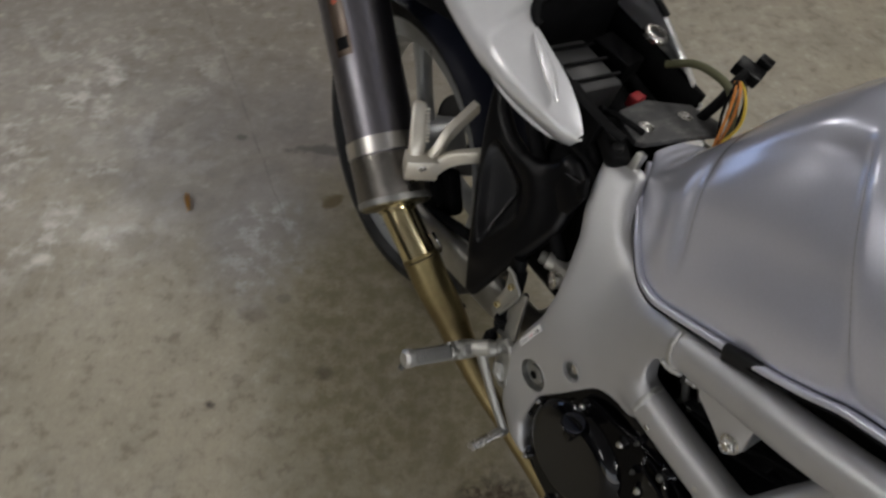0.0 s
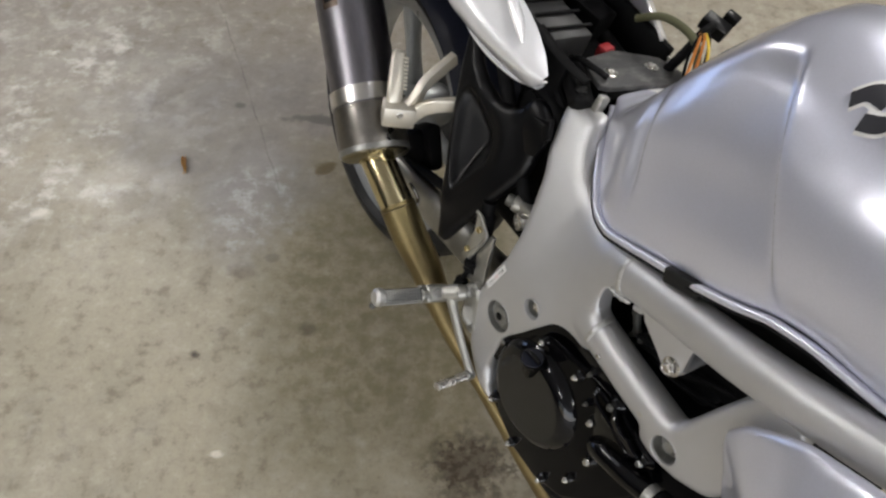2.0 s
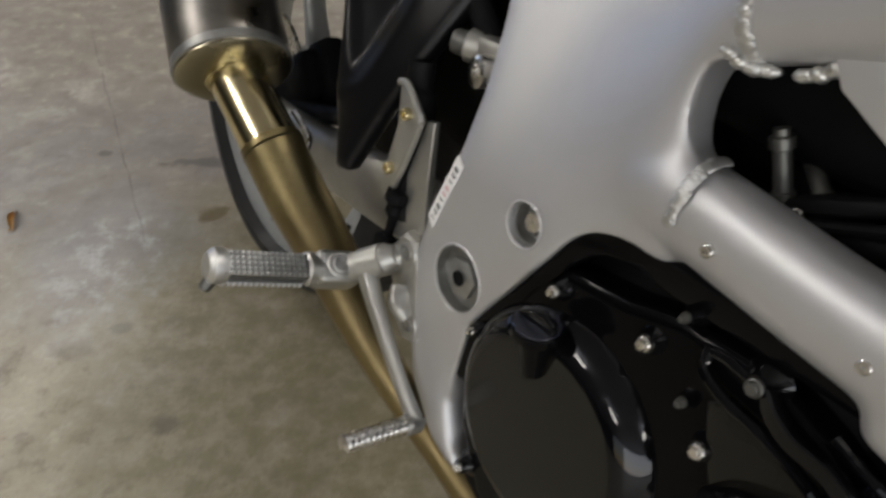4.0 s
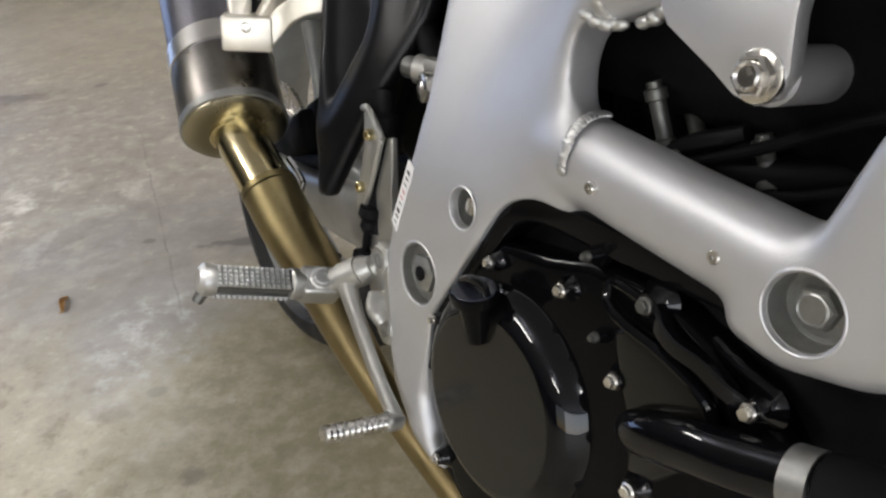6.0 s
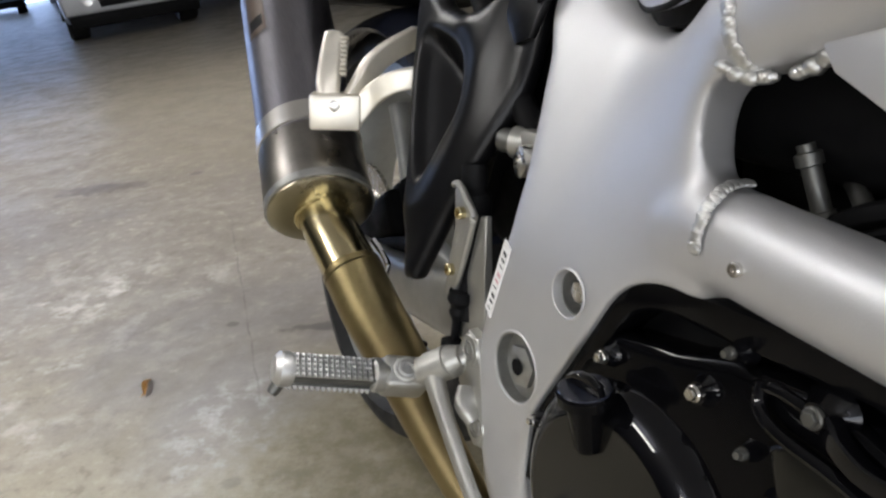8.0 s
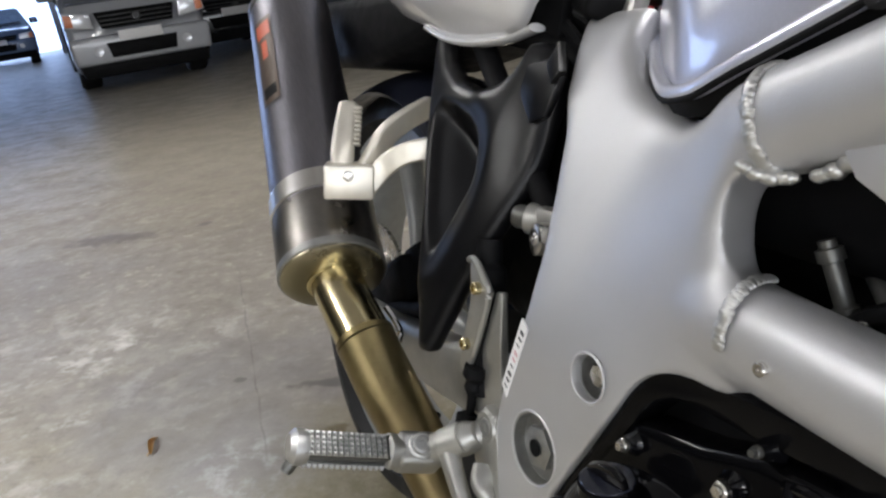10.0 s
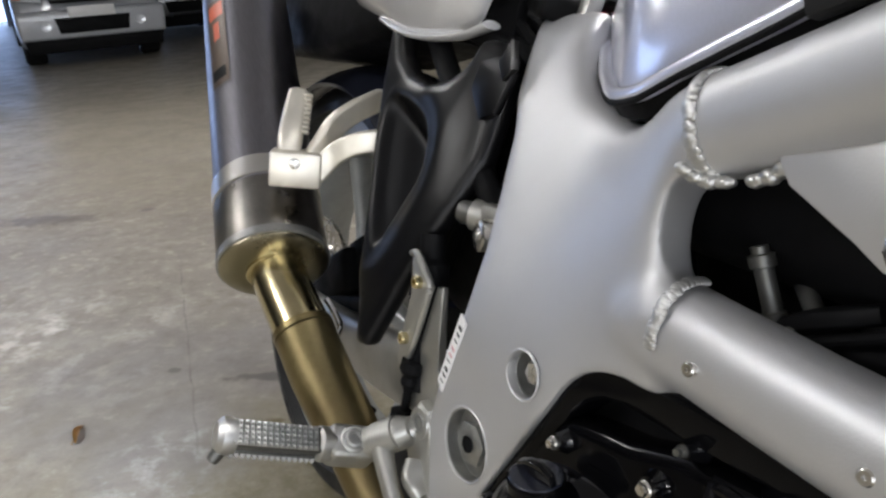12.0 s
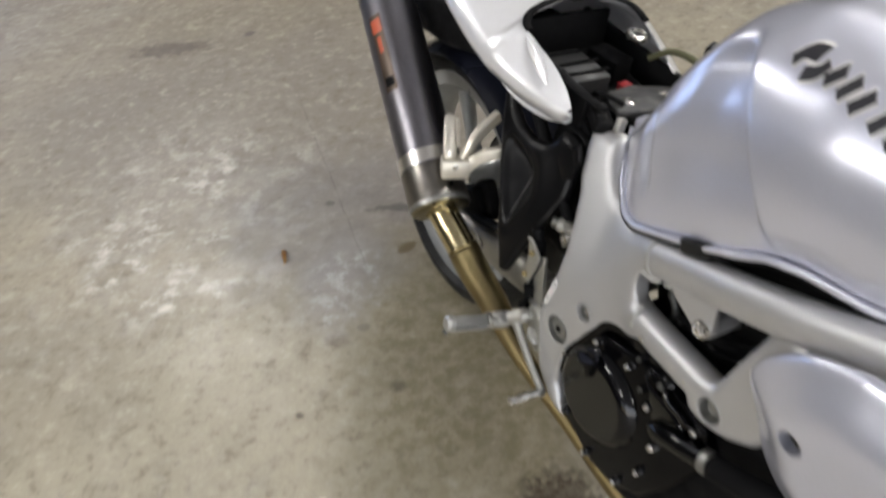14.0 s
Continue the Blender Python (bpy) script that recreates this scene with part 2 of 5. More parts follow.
M = {
    "concrete": concrete(),
    "silver": metal_paint(),
    # the tank's silver again, lightened for the overhead light on the tail
    "lit_silver": simple("lightened_silver_lacquer", (0.78, 0.78, 0.79), 0.30, 0.25, 0.06, 50.0, coat_weight=1.0, coat_roughness=0.05),
    "satin": simple("satin_silver_frame", (0.585, 0.585, 0.592), 0.49, 0.76, 0.08, 14.0, 900.0, coat_weight=0.12, coat_roughness=0.28),
    "weld": simple("bare_weld_aluminium", (0.58, 0.58, 0.565), 0.40, 0.9, 0.25, 120.0),
    "scuffed": scuffed(),
    "nutgrey": simple("dull_grey_nut", (0.34, 0.34, 0.325), 0.42, 0.85, 0.3, 120.0, 500.0),
    "steel": simple("plated_steel", (0.62, 0.60, 0.56), 0.26, 1.0, 0.3, 160.0),
    "alloy": simple("sandblasted_alloy", (0.43, 0.425, 0.395), 0.40, 0.85, 0.18, 60.0, 700.0),
    "band": simple("bright_plated_band", (0.76, 0.74, 0.70), 0.28, 1.0, 0.12, 18.0),
    "tan_alloy": simple("champagne_cast_alloy", (0.74, 0.70, 0.61), 0.38, 0.65, 0.15, 40.0, 500.0),
    "chrome": simple("polished_chrome", (0.80, 0.79, 0.77), 0.08, 1.0, 0.2, 60.0),
    "gold": simple("polished_gold_titanium", (0.66, 0.57, 0.34), 0.19, 1.0, 0.15, 40.0),
    "burnt": burnt_titanium(),
    "bronze": simple("satin_bronze_cap", (0.33, 0.295, 0.205), 0.28, 1.0, 0.2, 30.0),
    "sleeve": brushed("grey_titanium_sleeve", (0.230, 0.221, 0.243), 0.38, (6, 0.6, 0.6)),
    "sleeve_dark": simple("weathered_titanium", (0.235, 0.22, 0.20), 0.34, 1.0, 0.3, 70.0),
    "black": simple("black_plastic", (0.0035, 0.0035, 0.004), 0.30, 0.0, 0.12, 16.0, 900.0, specular_ior_level=0.22),
    "soot": simple("dull_black_parts", (0.005, 0.005, 0.0055), 0.65, 0.0, 0.3, 50.0, specular_ior_level=0.10),
    "gloss": simple("gloss_black_enamel", (0.003, 0.003, 0.0038), 0.05, 0.0, 0.30, 30.0, specular_ior_level=0.32),
    # darkened copy of the gloss enamel, floor reflections dimmed on flat faces
    "casing": simple("dimmed_gloss_enamel", (0.0025, 0.0025, 0.003), 0.13, 0.0, 0.2, 25.0, specular_ior_level=0.10),
    "mattcover": simple("satin_black_cover", (0.010, 0.0095, 0.008), 0.17, 0.0, 0.15, 30.0, specular_ior_level=0.30),
    "rubber": simple("tyre_rubber", (0.014, 0.014, 0.014), 0.55, 0.0, 0.25, 60.0, 300.0, specular_ior_level=0.22),
    "hugger": simple("glossy_blue_black_plastic", (0.014, 0.016, 0.026), 0.22, 0.0, 0.2, 30.0),
    "wheel": simple("pale_grey_wheel_paint", (0.32, 0.33, 0.33), 0.36, 0.3, 0.25, 30.0),
    "castgrey": simple("grey_cast_metal", (0.145, 0.145, 0.135), 0.42, 0.8, 0.3, 90.0, 700.0),
    "grey": simple("grey_tray_plastic", (0.034, 0.034, 0.035), 0.5, 0.0, 0.25, 30.0),
    "red": simple("red_terminal_cover", (0.32, 0.012, 0.018), 0.5),
    "orange": simple("orange_wire", (0.55, 0.20, 0.04), 0.45),
    "yellow": simple("yellow_wire", (0.70, 0.50, 0.06), 0.45),
    "olive": simple("olive_sleeve", (0.10, 0.10, 0.05), 0.6),
    "label": simple("white_label_paper", (0.78, 0.77, 0.76), 0.45, 0.0, 0.08),
    "labelred": simple("faded_red_print", (0.60, 0.36, 0.38), 0.5),
    "ink": simple("black_print", (0.02, 0.02, 0.025), 0.45),
    "badge": simple("dark_brown_badge", (0.10, 0.072, 0.052), 0.35, 0.4),
    "badgered": simple("red_orange_badge", (0.50, 0.10, 0.045), 0.4),
    "wall": simple("grey_garage_wall", (0.15, 0.145, 0.14), 0.8, 0.0, 0.2, 3.0),
    "ceiling": simple("pale_garage_ceiling", (0.55, 0.56, 0.60), 0.8, 0.0, 0.12, 2.0),
    "leaf": simple("dry_brown_leaf", (0.50, 0.27, 0.07), 0.6, 0.0, 0.5, 90.0),
    "white": simple("white_car_paint", (0.40, 0.41, 0.43), 0.25, 0.0, 0.1, 6.0, coat_weight=1.0, coat_roughness=0.05),
    "navy": simple("dark_car_paint", (0.015, 0.018, 0.026), 0.25, 0.0, 0.2, 6.0, coat_weight=1.0, coat_roughness=0.05),
    "bluegrey": simple("blue_grey_car_paint", (0.14, 0.19, 0.29), 0.25, 0.3, 0.1, 6.0, coat_weight=1.0, coat_roughness=0.05),
    "glass": simple("dark_car_glass", (0.02, 0.025, 0.03), 0.06, 0.0, 0.1, 4.0),
    "lens": simple("headlight_lens", (0.75, 0.77, 0.80), 0.10, 0.3, 0.1, 8.0),
    "amber": simple("amber_lens", (0.75, 0.25, 0.12), 0.2),
    "outside": Mat("bright_overcast_distance", (0.5, 0.6, 0.7), 0.9, 0.0, emission_color=(0.44, 0.60, 1.0, 1.0), emission_strength=3.4).m,
    "tube": Mat("lit_tube", (0.9, 0.9, 0.88), 0.3, 0.0, emission_color=(1.0, 0.98, 0.95, 1.0), emission_strength=4.0).m,
    "housing": simple("white_lamp_housing", (0.75, 0.75, 0.74), 0.5),
}

# ---- mesh tools: each gives a bmesh ----


def part(name, bm, material, parent, label="", sharp=35.0):
    mesh = bpy.data.meshes.new(name)
    bmesh.ops.recalc_face_normals(bm, faces=bm.faces[:])
    bm.to_mesh(mesh)
    bm.free()
    return from_mesh(name, mesh, material, parent, label, sharp)


def from_mesh(name, mesh, material, parent, label="", sharp=35.0):
    for p in mesh.polygons:
        p.use_smooth = True
    if sharp:
        mesh.set_sharp_from_angle(angle=radians(sharp))
    mesh.materials.clear()
    mesh.materials.append(M[material])
    ob = new(name, mesh)
    ob.parent = parent
    return tagged(ob, label) if label else ob


def thing(name, label, category, m=None, group="", kind=""):
    ob = new(name)
    ob.empty_display_size = 0.05
    if m is not None:
        ob.matrix_world = m
    return tagged(ob, label, category, group, kind)


def joined(*bms):
    out = bmesh.new()
    for bm in bms:
        tmp = bpy.data.meshes.new("tmp")
        bm.to_mesh(tmp)
        out.from_mesh(tmp)
        bpy.data.meshes.remove(tmp)
        bm.free()
    return out


def curve_points(pts, n):
    """n + 1 points evenly along a smooth curve through the rows of pts (any width)."""
    p = np.array(pts, float)
    ext = np.vstack([2 * p[0] - p[1], p, 2 * p[-1] - p[-2]])
    out = []
    for i in range(len(p) - 1):
        a, b, c, d = ext[i : i + 4]
        for t in np.linspace(0, 1, 24, endpoint=False):
            out.append(0.5 * (2 * b + (c - a) * t + (2 * a - 5 * b + 4 * c - d) * t**2 + (3 * b - a - 3 * c + d) * t**3))
    out = np.array(out + [p[-1]])
    k = min(3, out.shape[1])
    s = np.r_[0, np.cumsum(np.linalg.norm(np.diff(out[:, :k], axis=0), axis=1))]
    at = np.linspace(0, s[-1], n + 1)
    return np.stack([np.interp(at, s, col) for col in out.T], 1)


def rings(loops, caps=True, closed=False):
    """A skin over loops of points, each loop closed on itself."""
    bm = bmesh.new()
    vs = [[bm.verts.new(p) for p in loop] for loop in loops]
    n = len(vs[0])
    for a, b in zip(vs, vs[1:] + (vs[:1] if closed else [])):
        for i in range(n):
            bm.faces.new((a[i], a[(i + 1) % n], b[(i + 1) % n], b[i]))
    if caps and not closed:
        bm.faces.new(vs[0][::-1]), bm.faces.new(vs[-1])
    return bm


def tube(path, r, ry=None, seg=20, up=(0, 0, 1), caps=True, n=None, power=2.0, closed=False):
    """A round or oval tube along a path. r: half-width across, ry: half-height towards up; numbers or lists."""
    path = np.array(path, float)
    rx = np.broadcast_to(np.array(r, float), (len(path),))
    rz = np.broadcast_to(np.array(r if ry is None else ry, float), (len(path),))
    rows = np.column_stack([path, rx, rz])
    if n:
        rows = curve_points(rows, n)
    loops = []
    for i, row in enumerate(rows):
        a, b = rows[max(i - 1, 0), :3], rows[min(i + 1, len(rows) - 1), :3]
        if closed:
            a, b = rows[i - 1, :3], rows[(i + 1) % len(rows), :3]
        t = Vector(b - a).normalized()
        v = Vector(up)
        v = (v - t * v.dot(t)).normalized()
        s = t.cross(v)
        loop = []
        for k in range(seg):
            c, d = math.cos(2 * math.pi * k / seg), math.sin(2 * math.pi * k / seg)
            c, d = math.copysign(abs(c) ** (2 / power), c), math.copysign(abs(d) ** (2 / power), d)
            loop.append(Vector(row[:3]) + s * c * row[3] + v * d * row[4])
        loops.append(loop)
    return rings(loops, caps, closed)


def basis(axis):
    z = Vector(axis).normalized()
    x = z.orthogonal().normalized()
    return x, z.cross(x), z


def lathe(profile, origin, axis, seg=32, caps=True):
    """Turned about axis from origin: rows of distance along it and radius."""
    x, y, z = basis(axis)
    o = Vector(origin)
    loops = [[o + z * d + (x * math.cos(2 * math.pi * k / seg) + y * math.sin(2 * math.pi * k / seg)) * max(r, 1e-4) for k in range(seg)] for d, r in profile]
    return rings(loops, caps)


def slab(outline, lo, hi, bevel=0.0, flat=0, segments=2):
    """A plate with the outline in the other two axes, from lo to hi along axis flat."""
    bm = bmesh.new()

    def put(p, h):
        q = list(p)
        q.insert(flat, h)
        return bm.verts.new(q)

    face = bm.faces.new([put(p, lo) for p in outline])
    top = bmesh.ops.extrude_face_region(bm, geom=[face])
    for v in [g for g in top["geom"] if isinstance(g, bmesh.types.BMVert)]:
        v.co[flat] = hi
    if bevel:
        es = [e for e in bm.edges if abs(e.verts[0].co[flat] - e.verts[1].co[flat]) < 1e-6]
        bmesh.ops.bevel(bm, geom=es, offset=bevel, segments=segments, profile=0.5, affect="EDGES", clamp_overlap=True)
    return bm


def block(size, m=None, bevel=0.003, segments=2):
    bm = bmesh.new()
    bmesh.ops.create_cube(bm, size=1.0)
    for v in bm.verts:
        v.co = Vector((v.co.x * size[0], v.co.y * size[1], v.co.z * size[2]))
    if bevel:
        bmesh.ops.bevel(bm, geom=bm.edges[:], offset=bevel, segments=segments, profile=0.5, affect="EDGES")
    if m is not None:
        bmesh.ops.transform(bm, matrix=m, verts=bm.verts[:])
    return bm


def hex_bolt(origin, axis, r=0.006, h=0.005, washer=1.45):
    """Flange bolt: dished washer, six-sided head with a chamfer."""
    x, y, z = basis(axis)
    o = Vector(origin)
    base = lathe([(-0.004, r * washer), (0.0012, r * washer), (0.002, r * 1.1)], o, z, 20)
    loops = []
    for d, k in ((0.001, 1.0), (h * 0.85, 1.0), (h, 0.86)):
        loops.append([o + z * d + (x * math.cos(math.pi * i / 3) + y * math.sin(math.pi * i / 3)) * r * k for i in range(6)])
    return joined(base, rings(loops))


def cap_screw(origin, axis, r=0.007, h=0.006):
    """Round socket-head screw with its hollow."""
    hole = r * 0.5
    return lathe([(-0.004, r), (h * 0.8, r), (h, r * 0.85), (h, hole), (h * 0.35, hole), (h * 0.35, 0.0001)], origin, axis, 18)


def frame_axes(origin, x, y):
    """A pose at origin whose x and y run along the given ways."""
    x = Vector(x).normalized()
    y = Vector(y)
    y = (y - x * y.dot(x)).normalized()
    z = x.cross(y)
    return Matrix(((x.x, y.x, z.x, origin[0]), (x.y, y.y, z.y, origin[1]), (x.z, y.z, z.z, origin[2]), (0, 0, 0, 1)))


def evaluated(bm, *mods):
    """The mesh that bm becomes under modifiers: rows of type and settings."""
    mesh = bpy.data.meshes.new("tmp")
    bmesh.ops.recalc_face_normals(bm, faces=bm.faces[:])
    bm.to_mesh(mesh)
    bm.free()
    ob = new("tmp", mesh)
    cutters = []
    for kind, settings in mods:
        mod = ob.modifiers.new(kind, kind)
        if kind == "REMESH":
            mod.mode, mod.voxel_size = "VOXEL", settings
        elif kind == "SMOOTH":
            mod.factor, mod.iterations = 0.5, settings
        elif kind == "BOOLEAN":
            cm = bpy.data.meshes.new("cut")
            bmesh.ops.recalc_face_normals(settings, faces=settings.faces[:])
            settings.to_mesh(cm)
            settings.free()
            cutter = new("cut", cm)
            cutters.append(cutter)
            mod.operation, mod.object, mod.solver = "DIFFERENCE", cutter, "EXACT"
    deps = bpy.context.evaluated_depsgraph_get()
    out = bpy.data.meshes.new_from_object(ob.evaluated_get(deps), depsgraph=deps)
    for o in (ob, *cutters):
        d = o.data
        bpy.data.objects.remove(o)
        bpy.data.meshes.remove(d)
    return out


def step(x, a, b):
    t = np.clip((x - a) / (b - a), 0, 1)
    return t * t * (3 - 2 * t)

# ---- the garage ----
X0, X1, Y0, Y1 = -14.0, 12.0, -9.0, 26.0


def wall(name, size, centre, material, label, category):
    bm = block(size, pose(*centre), 0.0)
    return tagged(part(name, bm, material, None, sharp=30), label, category, kind="structure")


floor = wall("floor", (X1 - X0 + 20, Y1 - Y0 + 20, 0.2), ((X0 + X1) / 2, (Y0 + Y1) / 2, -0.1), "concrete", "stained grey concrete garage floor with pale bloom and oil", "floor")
ceiling = wall("ceiling", (X1 - X0 + 0.4, Y1 - Y0 + 0.4, 0.2), ((X0 + X1) / 2, (Y0 + Y1) / 2, CEIL + 0.1), "ceiling", "plain pale garage ceiling slab overhead", "ceiling")
wall("wall_north_east", (23.0, 0.2, CEIL), (0.7, Y1 + 0.1, CEIL / 2), "wall", "dim grey concrete garage end wall", "wall")
wall("wall_north_west", (2.6, 0.2, CEIL), (-12.9, Y1 + 0.1, CEIL / 2), "wall", "dim grey concrete garage end wall", "wall")
# slots made up for bright spots of unknown source beyond the cars
for lo, hi in ((0.0, 0.07), (0.35, 0.41), (0.69, 0.75), (1.02, CEIL)):
    wall("wall_north_band", (0.8, 0.2, hi - lo), (-11.2, Y1 + 0.1, (lo + hi) / 2), "wall", "concrete band between glowing slots added in the end wall", "wall")
wall("wall_east", (0.2, Y1 - Y0, CEIL), (X1 + 0.1, (Y0 + Y1) / 2, CEIL / 2), "wall", "plain grey concrete garage side wall", "wall")
# the west side is open to daylight in its far half
wall("wall_west_near", (0.2, 20.2, CEIL), (X0 - 0.1, 1.1, CEIL / 2), "wall", "plain grey concrete wall beside the open bay", "wall")
wall("wall_west_far", (0.2, 3.2, CEIL), (X0 - 0.1, 24.4, CEIL / 2), "wall", "plain grey concrete wall past the open bay", "wall")
wall("wall_south_west", (6.0, 0.2, CEIL), (X0 + 3.0, Y0 - 0.1, CEIL / 2), "wall", "plain grey concrete wall beside the added, unseen opening", "wall")
wall("wall_south_east", (3.0, 0.2, CEIL), (X1 - 1.5, Y0 - 0.1, CEIL / 2), "wall", "plain grey concrete wall beside the added, unseen opening", "wall")

# plain bright distance outside the openings
wall("backdrop_west", (0.1, 22.0, 5.0), (-18.0, 18.0, 2.5), "outside", "plain bright overcast distance outside the bays", "backdrop")
# glowing sheet added behind those slots
wall("backdrop_north", (6.0, 0.1, 4.0), (-12.0, 29.0, 2.0), "outside", "plain glowing sheet behind the added slots", "backdrop")

fixture = thing("hanging_light", "white twin-tube light hung from the ceiling slab", "ceiling light", pose(LAMPS[0][0], LAMPS[0][1], CEIL), "hanging lights of the garage")
part("housing", joined(block((0.04, 1.40, 0.05), pose(0, 0, -0.45)), block((0.30, 0.03, 0.06), pose(0, 0.67, -0.45)), block((0.30, 0.03, 0.06), pose(0, -0.67, -0.45)), block((0.012, 1.40, 0.07), pose(-0.15, 0, -0.45), 0.002), block((0.012, 1.40, 0.07), pose(0.15, 0, -0.45), 0.002)), "housing", fixture)
for dx in (-0.07, 0.07):
    part("tube", tube([(dx, -0.64, -0.45), (dx, 0.64, -0.45)], 0.013, seg=12), "tube", fixture, "lit white tube")
for dy in (-0.55, 0.55):
    part("hanger_rod", tube([(0, dy, -0.43), (0, dy, 0.0)], 0.006, seg=8), "steel", fixture)
for lx, ly in LAMPS[1:]:
    copy_thing(fixture, pose(lx, ly, CEIL))

# a dry leaf curled on the floor
leaf = thing("dry_leaf", "dry curled brown leaf lying on the concrete", "leaf", pose(-0.571, 1.217, 0.002, 0, 0, 108))
bm = bmesh.new()
grid = []
for i in range(13):
    x = i / 12
    half = 0.0065 * math.sin(math.pi * x) ** 0.7 * (1.15 - 0.5 * x) + 0.0006
    row = []
    for j in range(7):
        s = j / 3 - 1
        row.append(bm.verts.new((0.078 * (x - 0.5), half * s, 0.001 + 0.007 * s * s * math.sin(math.pi * x) + 0.006 * math.sin(5 * x))))
    grid.append(row)
for a, b in zip(grid, grid[1:]):
    for i in range(6):
        bm.faces.new((a[i], a[i + 1], b[i + 1], b[i]))
bmesh.ops.solidify(bm, geom=bm.faces[:], thickness=0.0006)
blade = part("blade", bm, "leaf", leaf, "curled brown leaf blade")
part("stalk", tube([(-0.028, 0, 0.003), (-0.036, 0.003, 0.004), (-0.042, 0.006, 0.002)], 0.0009, seg=6, n=6), "leaf", leaf)

# ---- parked vehicles in the dim distance ----


def wheel_parts(root, x, y, r=0.37, width=0.24):
    w = part("wheel", lathe([(-width / 2, r * 0.66), (-width / 2, r * 0.93), (-width * 0.38, r), (width * 0.38, r), (width / 2, r * 0.93), (width / 2, r * 0.66)], (x, y, r), (1, 0, 0), 28), "rubber", root, "black tyre and alloy rim")
    for side in (-1, 1):
        part("rim", lathe([(0, r * 0.66), (0.012, r * 0.6), (-0.02, r * 0.3), (0.015, r * 0.12), (0.015, 0.001)], (x + side * width * 0.47, y, r), (side, 0, 0), 20), "alloy", w)


def car(name, label, paint, m, width=1.86, length=4.6, hood=1.05, roof=1.78, clear=0.30):
    """A car that faces -y: body, glasshouse, bumper, grille, lamps and wheels."""
    root = thing(name, label, "car", m)
    h, L = width / 2, length / 2
    side = [(-L, clear + 0.18), (-L, hood - 0.20), (-L + 0.10, hood - 0.06), (-L + 1.15, hood + 0.06), (-L + 1.9, roof - 0.06), (-L + 2.3, roof), (L - 0.5, roof - 0.05), (L - 0.08, hood + 0.05), (L, hood - 0.15), (L, clear + 0.1), (-L + 0.2, clear)]
    body = slab(side, -h, h, 0.09, 0, 4)
    for v in body.verts:
        if v.co.z > hood:
            v.co.x *= 1 - 0.24 * min(1.0, (v.co.z - hood) / (roof - hood))
        if v.co.y < -L + 0.5:
            v.co.y += 0.22 * (abs(v.co.x) / h) ** 3
    body = part("body", body, paint, root, sharp=40)
    front = -L
    glass = slab([(-L + 1.22, hood + 0.09), (-L + 1.93, roof - 0.11), (-L + 1.97, roof - 0.11), (-L + 1.26, hood + 0.09)], -h * 0.74, h * 0.74, 0.0)
    for v in glass.verts:
        v.co.y -= 0.035
    part("windscreen", glass, "glass", body)
    part("bumper", slab([(-h * 0.97, clear + 0.10), (-h, clear + 0.34), (-h * 0.98, clear + 0.42), (h * 0.98, clear + 0.42), (h, clear + 0.34), (h * 0.97, clear + 0.10)], front - 0.07, front + 0.30, 0.05, 1, 3), paint, root)
    part("air_intake", slab([(-h * 0.46, clear + 0.16), (-h * 0.50, clear + 0.33), (h * 0.50, clear + 0.33), (h * 0.46, clear + 0.16)], front - 0.085, front - 0.02, 0.015, 1), "soot", root)
    part("lower_valance", slab([(-h * 0.9, clear - 0.05), (-h * 0.94, clear + 0.11), (h * 0.94, clear + 0.11), (h * 0.9, clear - 0.05)], front + 0.0, front + 0.25, 0.03, 1), "soot", root)
    grille = part("grille", slab([(-h * 0.50, hood - 0.36), (-h * 0.56, hood - 0.17), (h * 0.56, hood - 0.17), (h * 0.50, hood - 0.36)], front - 0.03, front + 0.03, 0.015, 1), "soot", root)
    for k in range(3):
        part("bar", block((h * 1.02, 0.02, 0.014), pose(0, front - 0.035, hood - 0.32 + 0.05 * k), 0.004), "grey", grille)
    part("emblem", lathe([(0, 0.05), (0.012, 0.045), (0.012, 0.001)], (0, front - 0.04, hood - 0.26), (0, -1, 0), 20), "grey", grille)
    for s in (-1, 1):
        lamp = part("headlight", slab([(s * h * 0.60, hood - 0.35), (s * h * 0.62, hood - 0.17), (s * h * 0.97, hood - 0.13), (s * h * 0.99, hood - 0.30)], front - 0.015, front + 0.20, 0.02, 1), "lens", root, "clear headlight")
        part("indicator", slab([(s * h * 0.86, hood - 0.30), (s * h * 0.86, hood - 0.17), (s * h * 0.96, hood - 0.15), (s * h * 0.97, hood - 0.29)], front - 0.022, front + 0.10, 0.01, 1), "amber", lamp)
        part("fog_lamp", lathe([(0, 0.06), (0.02, 0.055), (0.012, 0.02), (0.012, 0.001)], (s * h * 0.63, front - 0.06, clear + 0.25), (0, -1, 0), 20), "lens", root)
        part("mirror", block((0.22, 0.12, 0.16), pose(s * (h + 0.10), -L + 1.55, hood + 0.14), 0.03), paint, root)
        part("fender_flare", tube([(s * h * 0.99, -L + 0.42, clear + 0.05), (s * h, -L + 0.50, 0.62), (s * h, -L + 0.85, 0.80), (s * h, -L + 1.20, 0.62), (s * h * 0.99, -L + 1.28, clear + 0.05)], 0.025, seg=8, n=16), "soot", root)
        wheel_parts(root, s * (h - 0.14), -L + 0.85)
        wheel_parts(root, s * (h - 0.14), L - 0.9)
    part("number_plate", block((0.50, 0.015, 0.12), pose(0, front - 0.075, clear + 0.39), 0.004), "label", root)
    return root


